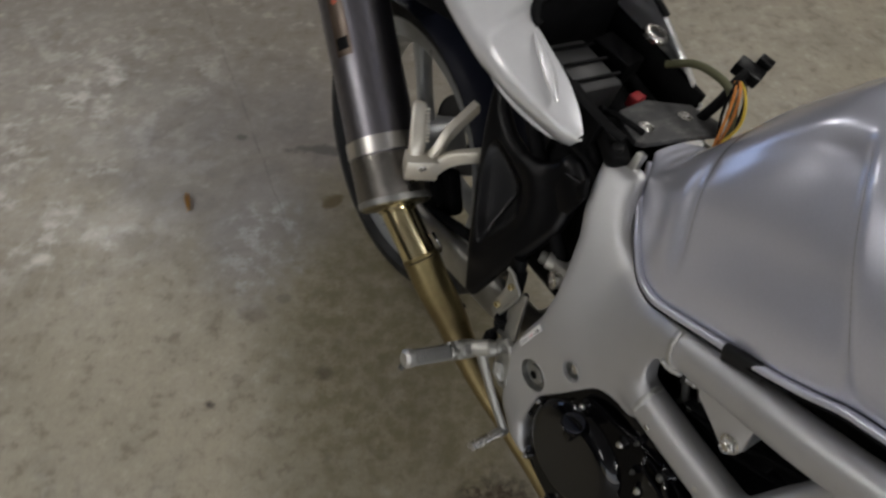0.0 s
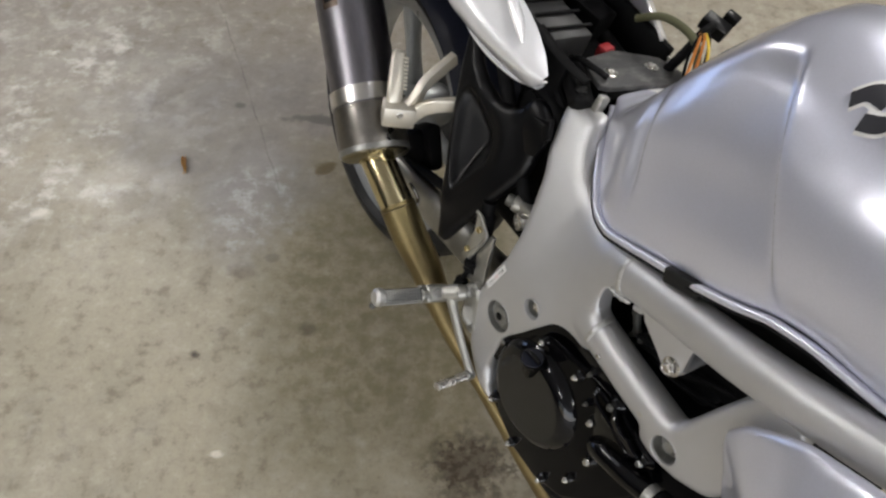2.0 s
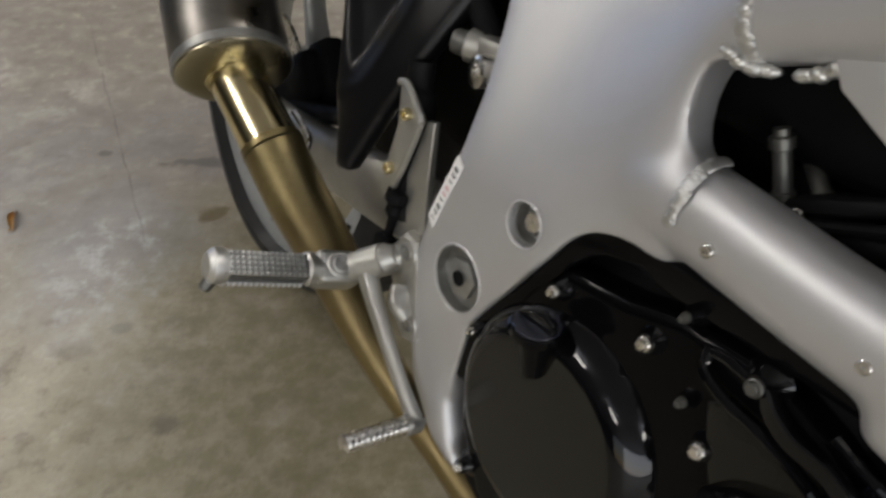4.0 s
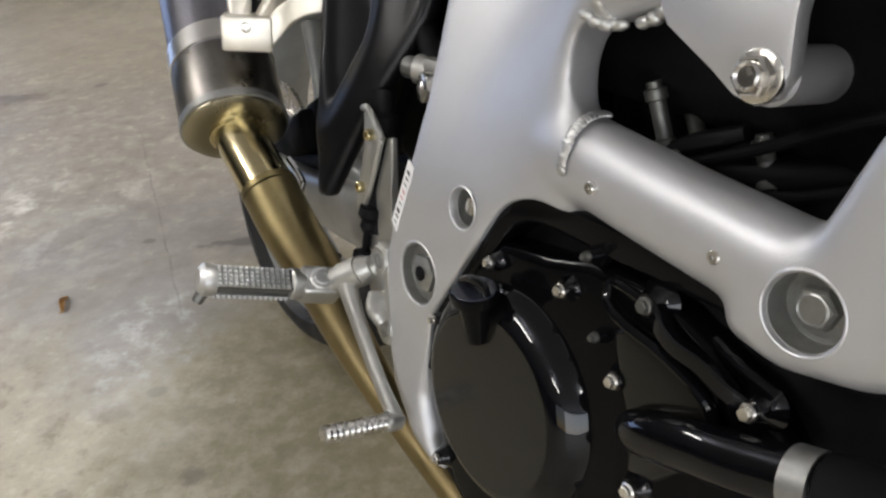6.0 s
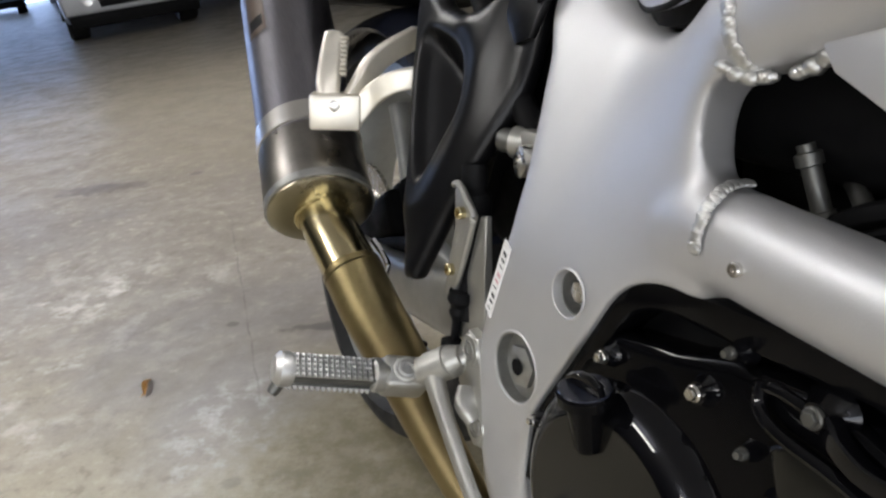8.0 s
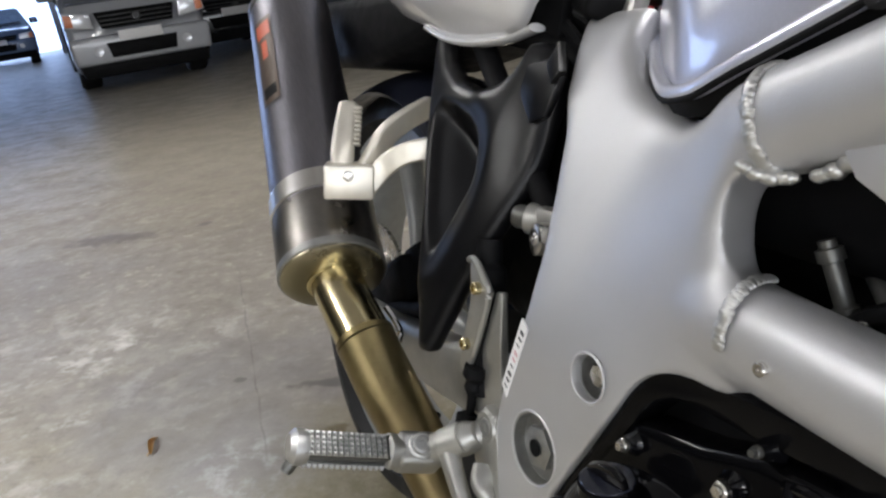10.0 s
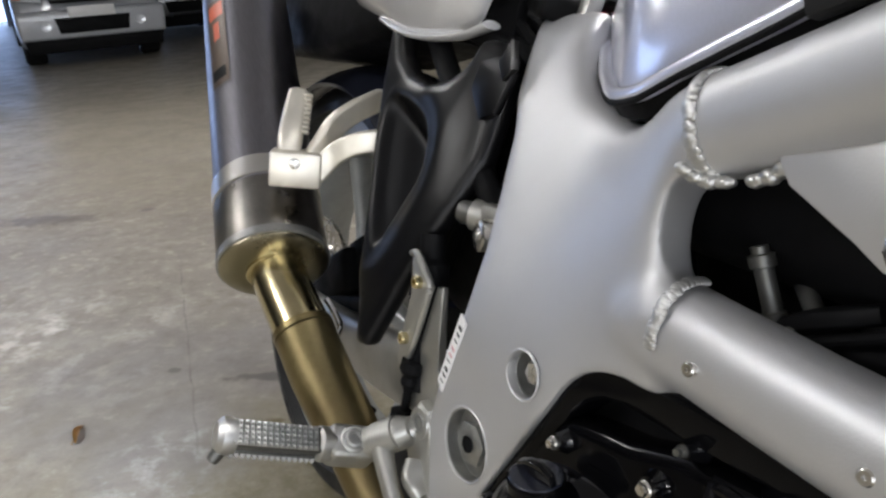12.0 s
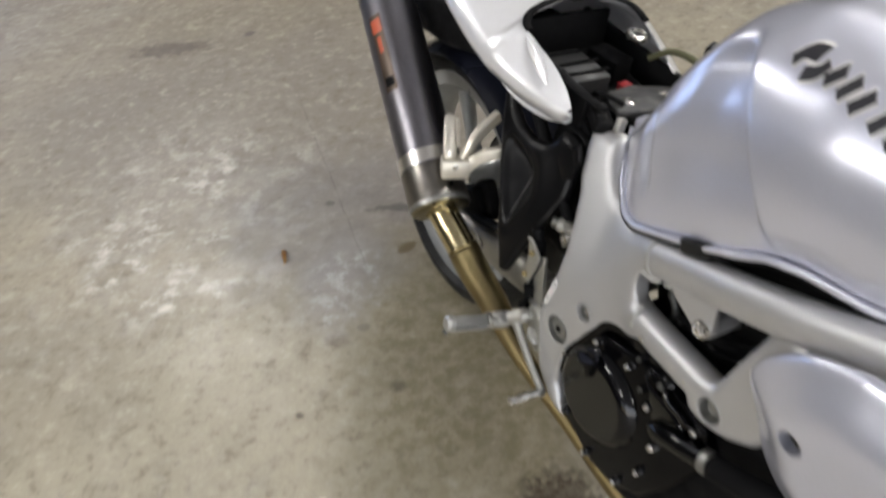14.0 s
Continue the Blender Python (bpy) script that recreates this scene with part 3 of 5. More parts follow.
car("white_suv", "white off-road car parked facing out, black grille and bumper vent", "white", pose(-5.36, 10.54, 0, 0, 0, 32.0), 1.62, 4.2, 1.06, 1.80, 0.21)
car("dark_car", "dark parked car in shade with chrome grille", "navy", pose(-5.35, 13.85, 0, 0, 0, 31.0), 1.84, 4.6, 1.0, 1.60, 0.26)
car("blue_grey_car", "blue-grey car parked by the bright open bay", "bluegrey", pose(-14.15, 19.9, 0, 0, 0, 34.0), 1.82, 4.5, 0.95, 1.50, 0.24)

# ---- the motorcycle: x to its left, y to its rear, z up, leaning on its stand ----
bike = thing("motorcycle", "silver naked motorcycle without its seat, gold titanium exhaust", "motorcycle", pose(0.2674, 0.5550, 0.0237, 0.1, 13.8, 32.3))

# -- frame: cast pivot plate running into two spars --
PLATE = [(0.120, 0.718), (0.106, 0.680), (0.087, 0.648), (0.071, 0.622), (0.054, 0.581), (0.043, 0.543), (0.040, 0.50), (0.054, 0.445), (0.060, 0.405), (0.057, 0.37),
         (0.048, 0.333), (0.030, 0.288), (-0.010, 0.252), (-0.058, 0.240), (-0.040, 0.268), (-0.022, 0.30), (-0.027, 0.339), (-0.033, 0.375), (-0.041, 0.395), (-0.066, 0.440),
         (-0.090, 0.485), (-0.11, 0.503), (-0.15, 0.515), (-0.16, 0.576), (-0.141, 0.579), (-0.135, 0.588), (-0.131, 0.607), (-0.134, 0.623), (-0.15, 0.632), (-0.15, 0.685),
         (-0.111, 0.670), (-0.083, 0.655), (-0.060, 0.649), (-0.042, 0.650), (-0.018, 0.655), (0.014, 0.668), (0.041, 0.694), (0.056, 0.724)]
ARCH = [(-0.056, 0.238), (-0.034, 0.279), (-0.0225, 0.315), (-0.0235, 0.372), (-0.027, 0.391), (-0.052, 0.437), (-0.071, 0.473), (-0.084, 0.497), (-0.096, 0.510), (-0.109, 0.517), (-0.125, 0.521), (-0.160, 0.522), (-0.170, 0.40), (-0.10, 0.25)]
GAP = [(-0.158, 0.5795), (-0.1425, 0.5805), (-0.1325, 0.587), (-0.1266, 0.599), (-0.1248, 0.6125), (-0.1264, 0.624), (-0.1335, 0.632), (-0.152, 0.637)]
NODE = [(-0.268, 0.562), (-0.295, 0.573), (-0.310, 0.625), (-0.328, 0.690), (-0.335, 0.71), (-0.385, 0.72), (-0.41, 0.66), (-0.40, 0.60), (-0.375, 0.540), (-0.339, 0.516), (-0.300, 0.505), (-0.265, 0.510)]
UPPER = [(-0.130, -0.01, 0.622), (-0.146, -0.070, 0.638), (-0.155, -0.105, 0.648), (-0.160, -0.14, 0.659), (-0.170, -0.20, 0.6825), (-0.188, -0.30, 0.7225), (-0.194, -0.40, 0.760), (-0.182, -0.52, 0.800), (-0.140, -0.64, 0.832)]
LOWER = [(-0.135, -0.03, 0.550), (-0.150, -0.085, 0.553), (-0.159, -0.115, 0.555), (-0.163, -0.14, 0.555), (-0.166, -0.22, 0.550), (-0.168, -0.31, 0.546)]


def lean_in(mesh):
    """The plate's upper horn bends in towards the seat."""
    for v in mesh.vertices:
        x, y, z = v.co
        bend = 0.085 * (max(0.0, z - 0.47) / 0.24) ** 1.5
        v.co.x = x + bend * float(step(y, -0.14, 0.0))
    return mesh


side = joined(
    slab(PLATE, -0.179, -0.147, 0.012, 0, 3),
    slab(NODE, -0.190, -0.150, 0.014, 0, 3),
    tube(UPPER, [0.010, 0.020] + [0.023] * (len(UPPER) - 2), [0.012, 0.024] + [0.027] * (len(UPPER) - 2), 28, n=48, power=2.3),
    tube(LOWER, [0.010, 0.020] + [0.023] * (len(LOWER) - 2), [0.012, 0.024] + [0.0268] * (len(LOWER) - 2), 28, n=34, power=2.3),
)
mesh = lean_in(evaluated(side, ("REMESH", 0.0028), ("SMOOTH", 44)))
tmp = bmesh.new()
tmp.from_mesh(mesh)
bpy.data.meshes.remove(mesh)
PIVOT, BOLT_A, BOLT_B = (-0.180, 0.0, 0.411), (-0.174, -0.047, 0.487), (-0.196, -0.3055, 0.5405)
cuts = [("BOOLEAN", lathe([(-0.03, r), (d, r)], c, (1, 0, 0), 40)) for c, r, d in ((PIVOT, 0.026, 0.016), (BOLT_A, 0.0155, 0.014), (BOLT_B, 0.0185, 0.027))]
arch_line = [tuple(q) for q in curve_points(ARCH[:12], 54)] + ARCH[12:]
openings = [("BOOLEAN", slab(arch_line, -0.26, -0.128)), ("BOOLEAN", slab([tuple(q) for q in curve_points(GAP, 30)], -0.26, -0.10))]
mesh = evaluated(tmp, *openings, ("REMESH", 0.0021), ("SMOOTH", 5))
tmp = bmesh.new()
tmp.from_mesh(mesh)
bpy.data.meshes.remove(mesh)
mesh = evaluated(tmp, *cuts)
frame_side = from_mesh("frame", mesh, "satin", bike, "satin silver aluminium frame with welded spars", 32)
other = mesh.copy()
for v in other.vertices:
    v.co.x = -v.co.x
other.flip_normals()
from_mesh("frame", other, "satin", bike, "satin silver aluminium frame with welded spars", 32)


def bead(centre, axis_to, rx, ry, a0, a1, count=26, r=0.0042, power=2.3):
    """A weld bead round an oval tube: overlapping ripples from angle a0 to a1."""
    t = Vector(axis_to).normalized()
    v = Vector((0, 0, 1))
    v = (v - t * v.dot(t)).normalized()
    s = t.cross(v)
    rnd = random.Random(5)
    bms = []
    for k in range(count):
        a = radians(a0 + (a1 - a0) * k / (count - 1))
        c, d = math.cos(a), math.sin(a)
        c, d = math.copysign(abs(c) ** (2 / power), c), math.copysign(abs(d) ** (2 / power), d)
        p = Vector(centre) + s * c * rx + v * d * ry + t * (rnd.random() - 0.5) * 0.0012
        n = (s * c / rx + v * d / ry).normalized()
        bm = bmesh.new()
        bmesh.ops.create_uvsphere(bm, u_segments=10, v_segments=7, radius=1.0)
        along = n.cross(t)
        m = Matrix((along, t, n)).transposed().to_4x4()
        size = (r * 0.80, r * (1.0 + 0.25 * rnd.random()), r * (0.50 + 0.12 * rnd.random()))
        bmesh.ops.transform(bm, matrix=Matrix.Translation(p) @ m @ Matrix.Diagonal((*size, 1)), verts=bm.verts[:])
        bms.append(bm)
    return joined(*bms)


part("weld_bead", bead((-0.1605, -0.140, 0.6590), (-0.14, -0.92, 0.35), 0.0228, 0.0268, -72, 92, 52, 0.0038), "weld", frame_side, "rippled bare aluminium weld")
part("weld_bead", bead((-0.165, -0.147, 0.557), (0, -1, -0.06), 0.0228, 0.0266, -12, 100, 42, 0.0033), "weld", frame_side, "rippled bare aluminium weld")


def lumps(path, r, count):
    """Uneven weld lumps along a path."""
    rnd = random.Random(9)
    bms = []
    for p in curve_points(path, count):
        bm = bmesh.new()
        bmesh.ops.create_uvsphere(bm, u_segments=10, v_segments=7, radius=1.0)
        k = r * (0.75 + 0.5 * rnd.random())
        bmesh.ops.transform(bm, matrix=Matrix.Translation(Vector(p)) @ Matrix.Diagonal((k, k * 1.1, k * 0.85, 1)), verts=bm.verts[:])
        bms.append(bm)
    return joined(*bms)


part("weld_seam", lumps([(-0.180, -0.136, 0.637), (-0.175, -0.146, 0.6330), (-0.171, -0.158, 0.635)], 0.0037, 10), "weld", frame_side)
part("weld_seam", lumps([(-0.171, -0.170, 0.638), (-0.171, -0.178, 0.642), (-0.171, -0.185, 0.648)], 0.0040, 7), "weld", frame_side)

# pivot nut, mount bolts and small screws of the frame
part("pivot_nut", joined(lathe([(0, 0.0255), (0.001, 0.0255)], (-0.168, 0, 0.411), (-1, 0, 0), 36), hex_bolt((-0.169, 0, 0.411), (-1, 0, 0), 0.0165, 0.007, 1.05)), "nutgrey", frame_side, "grey pivot nut deep in its recess")
# flat black disc that paints the dark of the nut's hollow
part("pivot_hollow", lathe([(0, 0.0062), (0.0005, 0.0062)], (-0.1772, 0, 0.411), (-1, 0, 0), 24), "soot", frame_side)
part("bolt", hex_bolt((-0.163, -0.047, 0.487), (-1, 0, 0), 0.0085, 0.008, 1.2), "steel", frame_side, "plated hex bolt in its recess")
part("bolt", joined(lathe([(0, 0.018), (0.001, 0.018)], (-0.1705, -0.3055, 0.5405), (-1, 0, 0), 30), hex_bolt((-0.172, -0.3055, 0.5405), (-1, 0, 0), 0.0105, 0.009, 1.35), lathe([(0.008, 0.0080), (0.0098, 0.0078), (0.0104, 0.0066), (0.0098, 0.0060), (0.0098, 0.0005)], (-0.172, -0.3055, 0.5405), (-1, 0, 0), 28)), "nutgrey", frame_side, "dull grey hex bolt in its recess")
for v, w in ((-0.173, 0.5495), (-0.258, 0.5455)):
    part("screw", lathe([(-0.003, 0.0036), (0.001, 0.0036), (0.0018, 0.0028), (0.0018, 0.0012), (0.0006, 0.001)], (-0.1885, v, w), (-1, 0, 0), 16), "steel", frame_side)

# darker sleeves put in the recesses to paint their depth shading
for name, c, rad, back, front in (("recess_liner", PIVOT, 0.0258, -0.166, -0.1785), ("recess_liner", BOLT_A, 0.0153, -0.161, -0.172), ("recess_liner", BOLT_B, 0.0183, -0.169, -0.187)):
    part(name, lathe([(0, rad), (back - front, rad), (back - front, rad - 0.0008), (0.0002, rad - 0.0008)], (back, c[1], c[2]), (-1, 0, 0), 36, caps=False), "nutgrey", frame_side, "grey sleeve that darkens the recess wall")

for c, rad, x in ((PIVOT, 0.0260, -0.1788), (BOLT_A, 0.0155, -0.1788), (BOLT_B, 0.0185, -0.1895)):
    part("recess_rim", lathe([(-0.0025, rad - 0.0006), (0.0004, rad - 0.0002), (0.0009, rad + 0.0007), (0.0002, rad + 0.0018)], (x, c[1], c[2]), (-1, 0, 0), 44, caps=False), "satin", frame_side, "bright machined recess edge")

# bracket under the upper spar with its nut and spacer
BRK = [(-0.175, 0.660), (-0.190, 0.640), (-0.222, 0.6245), (-0.236, 0.6165), (-0.248, 0.6145), (-0.258, 0.620), (-0.2615, 0.632), (-0.257, 0.655), (-0.255, 0.690), (-0.205, 0.675)]
part("bracket", slab(BRK, -0.178, -0.166, 0.003, 0, 2), "satin", frame_side, "silver engine hanger bracket")
part("nut", joined(hex_bolt((-0.178, -0.2475, 0.628), (-1, 0, 0), 0.0098, 0.008, 1.25), lathe([(0.006, 0.0070), (0.0100, 0.0068), (0.0108, 0.0058), (0.0092, 0.0046), (0.0092, 0.001)], (-0.178, -0.2475, 0.628), (-1, 0, 0), 20)), "steel", frame_side, "bright plated nut")
part("spacer", lathe([(0, 0.0140), (0.044, 0.0140), (0.046, 0.0125), (0.046, 0.001)], (-0.168, -0.2475, 0.628), (1, 0, 0), 24), "satin", frame_side)

# white warning sticker on the plate's rear edge
sticker = part("sticker", slab([(0.030, 0.499), (0.022, 0.494), (0.039, 0.433), (0.047, 0.440)], -0.1795, -0.1780, 0), "label", frame_side, "small white printed sticker")
for k in range(9):
    z, y = 0.491 - 0.0060 * k, 0.0250 + 0.0017 * k
    part("print_bar", slab([(y + 0.0040, z), (y, z - 0.0024), (y + 0.0008, z - 0.0050 + 0.001 * (k % 3)), (y + 0.0048, z - 0.0026 + 0.001 * (k % 3))], -0.1799, -0.1794, 0), "labelred" if k in (3, 4) else "grey", sticker)

# dark engine and airbox mass between the frame sides
part("airbox", block((0.25, 0.40, 0.16), pose(0, -0.26, 0.66), 0.03, 3), "soot", bike, "dull black airbox under the tank")

# -- fuel tank --
TV = [0.082, 0.066, 0.045, 0.0, -0.030, -0.052, -0.080, -0.11, -0.17, -0.222, -0.262, -0.296, -0.335, -0.41, -0.50, -0.60, -0.66]
T_LOW = [0.729, 0.713, 0.695, 0.677, 0.668, 0.6645, 0.670, 0.684, 0.711, 0.737, 0.756, 0.777, 0.789, 0.798, 0.815, 0.850, 0.885]
T_UB = [0.034, 0.050, 0.073, 0.110, 0.131, 0.143, 0.153, 0.159, 0.167, 0.177, 0.178, 0.181, 0.181, 0.180, 0.168, 0.125, 0.06]
T_TOP = [0.738, 0.742, 0.755, 0.830, 0.886, 0.920, 0.957, 0.984, 1.004, 1.011, 1.016, 1.020, 1.022, 1.023, 1.000, 0.955, 0.905]
T_US = [0.036, 0.053, 0.077, 0.114, 0.137, 0.150, 0.162, 0.171, 0.187, 0.198, 0.205, 0.209, 0.211, 0.208, 0.190, 0.142, 0.07]


def tank_at(v):
    return [float(np.interp(-v, [-a for a in TV], col)) for col in (T_LOW, T_UB, T_TOP, T_US)]


smooth_tank = curve_points(np.column_stack([TV, T_LOW, T_UB, T_TOP, T_US]), 330)
loops = []
for v, low, ub, top, us in smooth_tank:
    h = top - low
    ctrl = [(ub * 0.90, low), (ub, low + 0.004), (us * 0.985, low + 0.20 * h), (us, low + 0.42 * h), (us * 0.94, low + 0.64 * h), (us * 0.76, low + 0.84 * h), (us * 0.40, low + 0.965 * h), (0.0, top)]
    half = curve_points(ctrl, 64)
    right = []
    for u, w in half:
        # hollow for the knee, behind a slanting edge
        edge = -0.156 - 0.92 * (0.945 - w)
        f = step(v, edge - 0.016, edge + 0.009) * step(w, low - 0.01, low + 0.13) * (1 - step(w, top - 0.066, top - 0.020))
        f *= 1 - 0.95 * step(v, -0.15, -0.01)
        # shallow valley between the rear tongue and the flank
        fold = v - (-0.030 + 0.46 * (w - 0.815))
        g = math.exp(-(fold / (0.009 if fold < 0 else 0.016)) ** 2) * step(w, low + 0.03, low + 0.10)
        right.append((-(u - 0.028 * f * (u > 0.03) - 0.0105 * g * (u > 0.03)), v, w))
    left = [(-x, y, z) for x, y, z in right[:-1]]
    loops.append(right + left[::-1])
tank = part("fuel_tank", rings(loops), "silver", bike, "lacquered silver fuel tank with knee hollow", 0)
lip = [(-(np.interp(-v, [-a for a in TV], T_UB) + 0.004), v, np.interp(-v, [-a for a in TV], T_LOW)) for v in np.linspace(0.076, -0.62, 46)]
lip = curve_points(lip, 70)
part("seam_flange", tube(lip, 0.0050, 0.0050, 14, n=90, power=2.6), "silver", tank, "rolled silver seam along the tank's edge")
part("seam_flange", tube([(-x, y, z) for x, y, z in lip], 0.0065, 0.0032, 10, n=90), "silver", tank)
# thin black strip standing in for the shadowed gap under the flange
part("rubber_seal", tube([(x - 0.0042, y, z - 0.0046) for x, y, z in lip], 0.0016, 0.0020, 10, n=90), "soot", tank, "black strip painting the dark gap below the tank's edge")
part("tank_pad", block((0.012, 0.048, 0.019), frame_axes((-0.178, -0.201, 0.7235), (1, 0, 0), (0, -1, 0.40)), 0.003), "rubber", tank, "black rubber edge pad")
# black sheet added below the tank to paint the gap's shade
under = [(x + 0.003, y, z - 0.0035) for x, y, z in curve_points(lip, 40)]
part("tank_floor", rings([[(x, y, z), (-x, y, z), (-x * 0.96, y, z - 0.010), (x * 0.96, y, z - 0.010)] for x, y, z in under]), "soot", tank, "black sheet that darkens the gap under the tank")
part("fuel_cap", lathe([(-0.01, 0.062), (0.006, 0.062), (0.012, 0.055), (0.013, 0.03), (0.013, 0.001)], (0, -0.36, 1.016), (0, 0, 1), 40), "black", tank)
# bold brand mark reduced to dark slanting shapes with a pale edge


def on_tank(v, w):
    """A point of the tank's right flank at the station v and height w."""
    low, ub, top, us = tank_at(v)
    h = top - low
    ctrl = [(ub * 0.90, low), (ub, low + 0.004), (us * 0.985, low + 0.20 * h), (us, low + 0.42 * h), (us * 0.94, low + 0.64 * h), (us * 0.76, low + 0.84 * h), (us * 0.40, low + 0.965 * h), (0.0, top)]
    half = curve_points(ctrl, 60)
    return -float(np.interp(w, half[:, 1], half[:, 0])), v, w


def decal(cells, material, lift):
    """Thin raised patch: a strip between pairs of (v, w) points laid on the tank."""
    bm = bmesh.new()
    rows = []
    for a, b in cells:
        row = []
        for k in range(5):
            v, w = a[0] + (b[0] - a[0]) * k / 4, a[1] + (b[1] - a[1]) * k / 4
            x, y, z = on_tank(v, w)
            row.append(bm.verts.new((x - lift * 0.8, y, z + lift * 0.6)))
        rows.append(row)
    for p, q in zip(rows, rows[1:]):
        for i in range(4):
            bm.faces.new((p[i], p[i + 1], q[i + 1], q[i]))
    return bm


def mark(pts, half, material, lift):
    """A bar of the mark along pts."""
    line = curve_points(pts, 18)
    cells = []
    for i, p in enumerate(line):
        d = line[min(i + 1, 18)] - line[max(i - 1, 0)]
        n = np.array([-d[1], d[0]]) / np.linalg.norm(d)
        cells.append((p + n * half, p - n * half))
    return decal(cells, material, lift)


MARKS = [[(-0.225, 0.980), (-0.208, 0.977), (-0.200, 0.966)], [(-0.240, 0.978), (-0.236, 0.969), (-0.222, 0.962)],
         [(-0.262, 0.981), (-0.250, 0.967)], [(-0.284, 0.981), (-0.273, 0.964)],
         [(-0.306, 0.977), (-0.293, 0.960)], [(-0.334, 0.973), (-0.322, 0.955)],
         [(-0.356, 0.964), (-0.343, 0.949)], [(-0.378, 0.957), (-0.364, 0.940)], [(-0.404, 0.950), (-0.390, 0.932)]]
for row in MARKS:
    pts = [(v - 0.012, w - 0.001) for v, w in row]
    part("mark_edge", mark(pts, 0.0090, "label", 0.0014), "label", tank)
    part("mark_bar", mark(pts, 0.0062, "ink", 0.0024), "ink", tank, "dark slanting bar of the tank mark")

# -- clutch side of the engine --
engine = part("engine", slab([(-0.01, 0.22), (-0.02, 0.40), (-0.07, 0.49), (-0.14, 0.525), (-0.30, 0.53), (-0.42, 0.50), (-0.44, 0.30), (-0.36, 0.20), (-0.12, 0.175)], -0.15, 0.16, 0.02, 0, 3), "soot", bike, "black V-twin engine with glossy covers")
part("cylinder", block((0.17, 0.13, 0.20), pose(0, -0.13, 0.60, -20, 0, 0), 0.02, 2), "soot", engine)
# black strip added close behind the frame's arch, hiding its lit inner wall
CASING = [(-0.020, 0.330), (-0.0215, 0.375), (-0.025, 0.393), (-0.050, 0.439), (-0.069, 0.475), (-0.082, 0.499), (-0.095, 0.512), (-0.109, 0.5185), (-0.125, 0.5225), (-0.16, 0.526), (-0.27, 0.532), (-0.27, 0.514), (-0.16, 0.508), (-0.125, 0.506), (-0.112, 0.502), (-0.101, 0.495), (-0.090, 0.483), (-0.078, 0.461), (-0.060, 0.427), (-0.037, 0.384), (-0.033, 0.368), (-0.032, 0.330)]
part("casing_wall", slab(CASING, -0.1735, -0.145, 0.002, 0, 1), "casing", engine)
COVER = [(-0.022, 0.345), (-0.030, 0.385), (-0.062, 0.455), (-0.090, 0.478), (-0.135, 0.487), (-0.170, 0.500), (-0.218, 0.505), (-0.262, 0.492), (-0.300, 0.476), (-0.322, 0.455), (-0.312, 0.40), (-0.285, 0.330), (-0.245, 0.262), (-0.190, 0.228), (-0.130, 0.225), (-0.075, 0.250), (-0.038, 0.295)]
cover = part("clutch_cover", slab(COVER, -0.1735, -0.140, 0.008, 0, 4), "casing", engine, "gloss black clutch cover with plated bolts")
DC = (-0.118, 0.366)
part("cover_rim", lathe([(-0.010, 0.0915), (0.0, 0.0900), (0.006, 0.0885), (0.012, 0.0860), (0.017, 0.0825), (0.021, 0.0785), (0.0243, 0.0735), (0.0265, 0.0690), (0.0272, 0.0665), (0.0262, 0.0655)], (-0.164, *DC), (-1, 0.0, 0.0), 64), "gloss", cover, "rounded gloss black rim")
part("cover_disc", lathe([(0.0, 0.0668), (0.0004, 0.0667), (0.0004, 0.001)], (-0.1907, *DC), (-1, 0, 0), 64), "mattcover", cover, "flat satin black clutch disc")
part("inner_pad", slab([(-0.203, 0.4714), (-0.2115, 0.480), (-0.240, 0.4775), (-0.2673, 0.4696), (-0.277, 0.4617), (-0.277, 0.43), (-0.255, 0.40), (-0.2353, 0.3927), (-0.2305, 0.4182), (-0.215, 0.4436)], -0.179, -0.160, 0.004, 0, 3), "mattcover", cover, "satin raised panel")
part("rib", tube([(-0.176, -0.192, 0.499), (-0.180, -0.196, 0.488), (-0.182, -0.211, 0.4825), (-0.183, -0.242, 0.4795), (-0.182, -0.270, 0.471), (-0.178, -0.2795, 0.457)], 0.0034, seg=10, n=30), "gloss", cover)
part("rib", tube([(-0.176, -0.189, 0.496), (-0.178, -0.202, 0.500), (-0.178, -0.218, 0.499)], 0.0030, seg=10, n=14), "gloss", cover)
part("rib", tube([(-0.178, -0.228, 0.499), (-0.183, -0.238, 0.494), (-0.185, -0.250, 0.490), (-0.185, -0.267, 0.489), (-0.184, -0.281, 0.484), (-0.178, -0.290, 0.478)], 0.0045, 0.0050, 12, n=30, power=4.0), "gloss", cover, "raised gloss rib")
part("rib", tube([(-0.172, -0.262, 0.498), (-0.176, -0.280, 0.495), (-0.172, -0.300, 0.489)], 0.0032, seg=10, n=14), "gloss", cover)
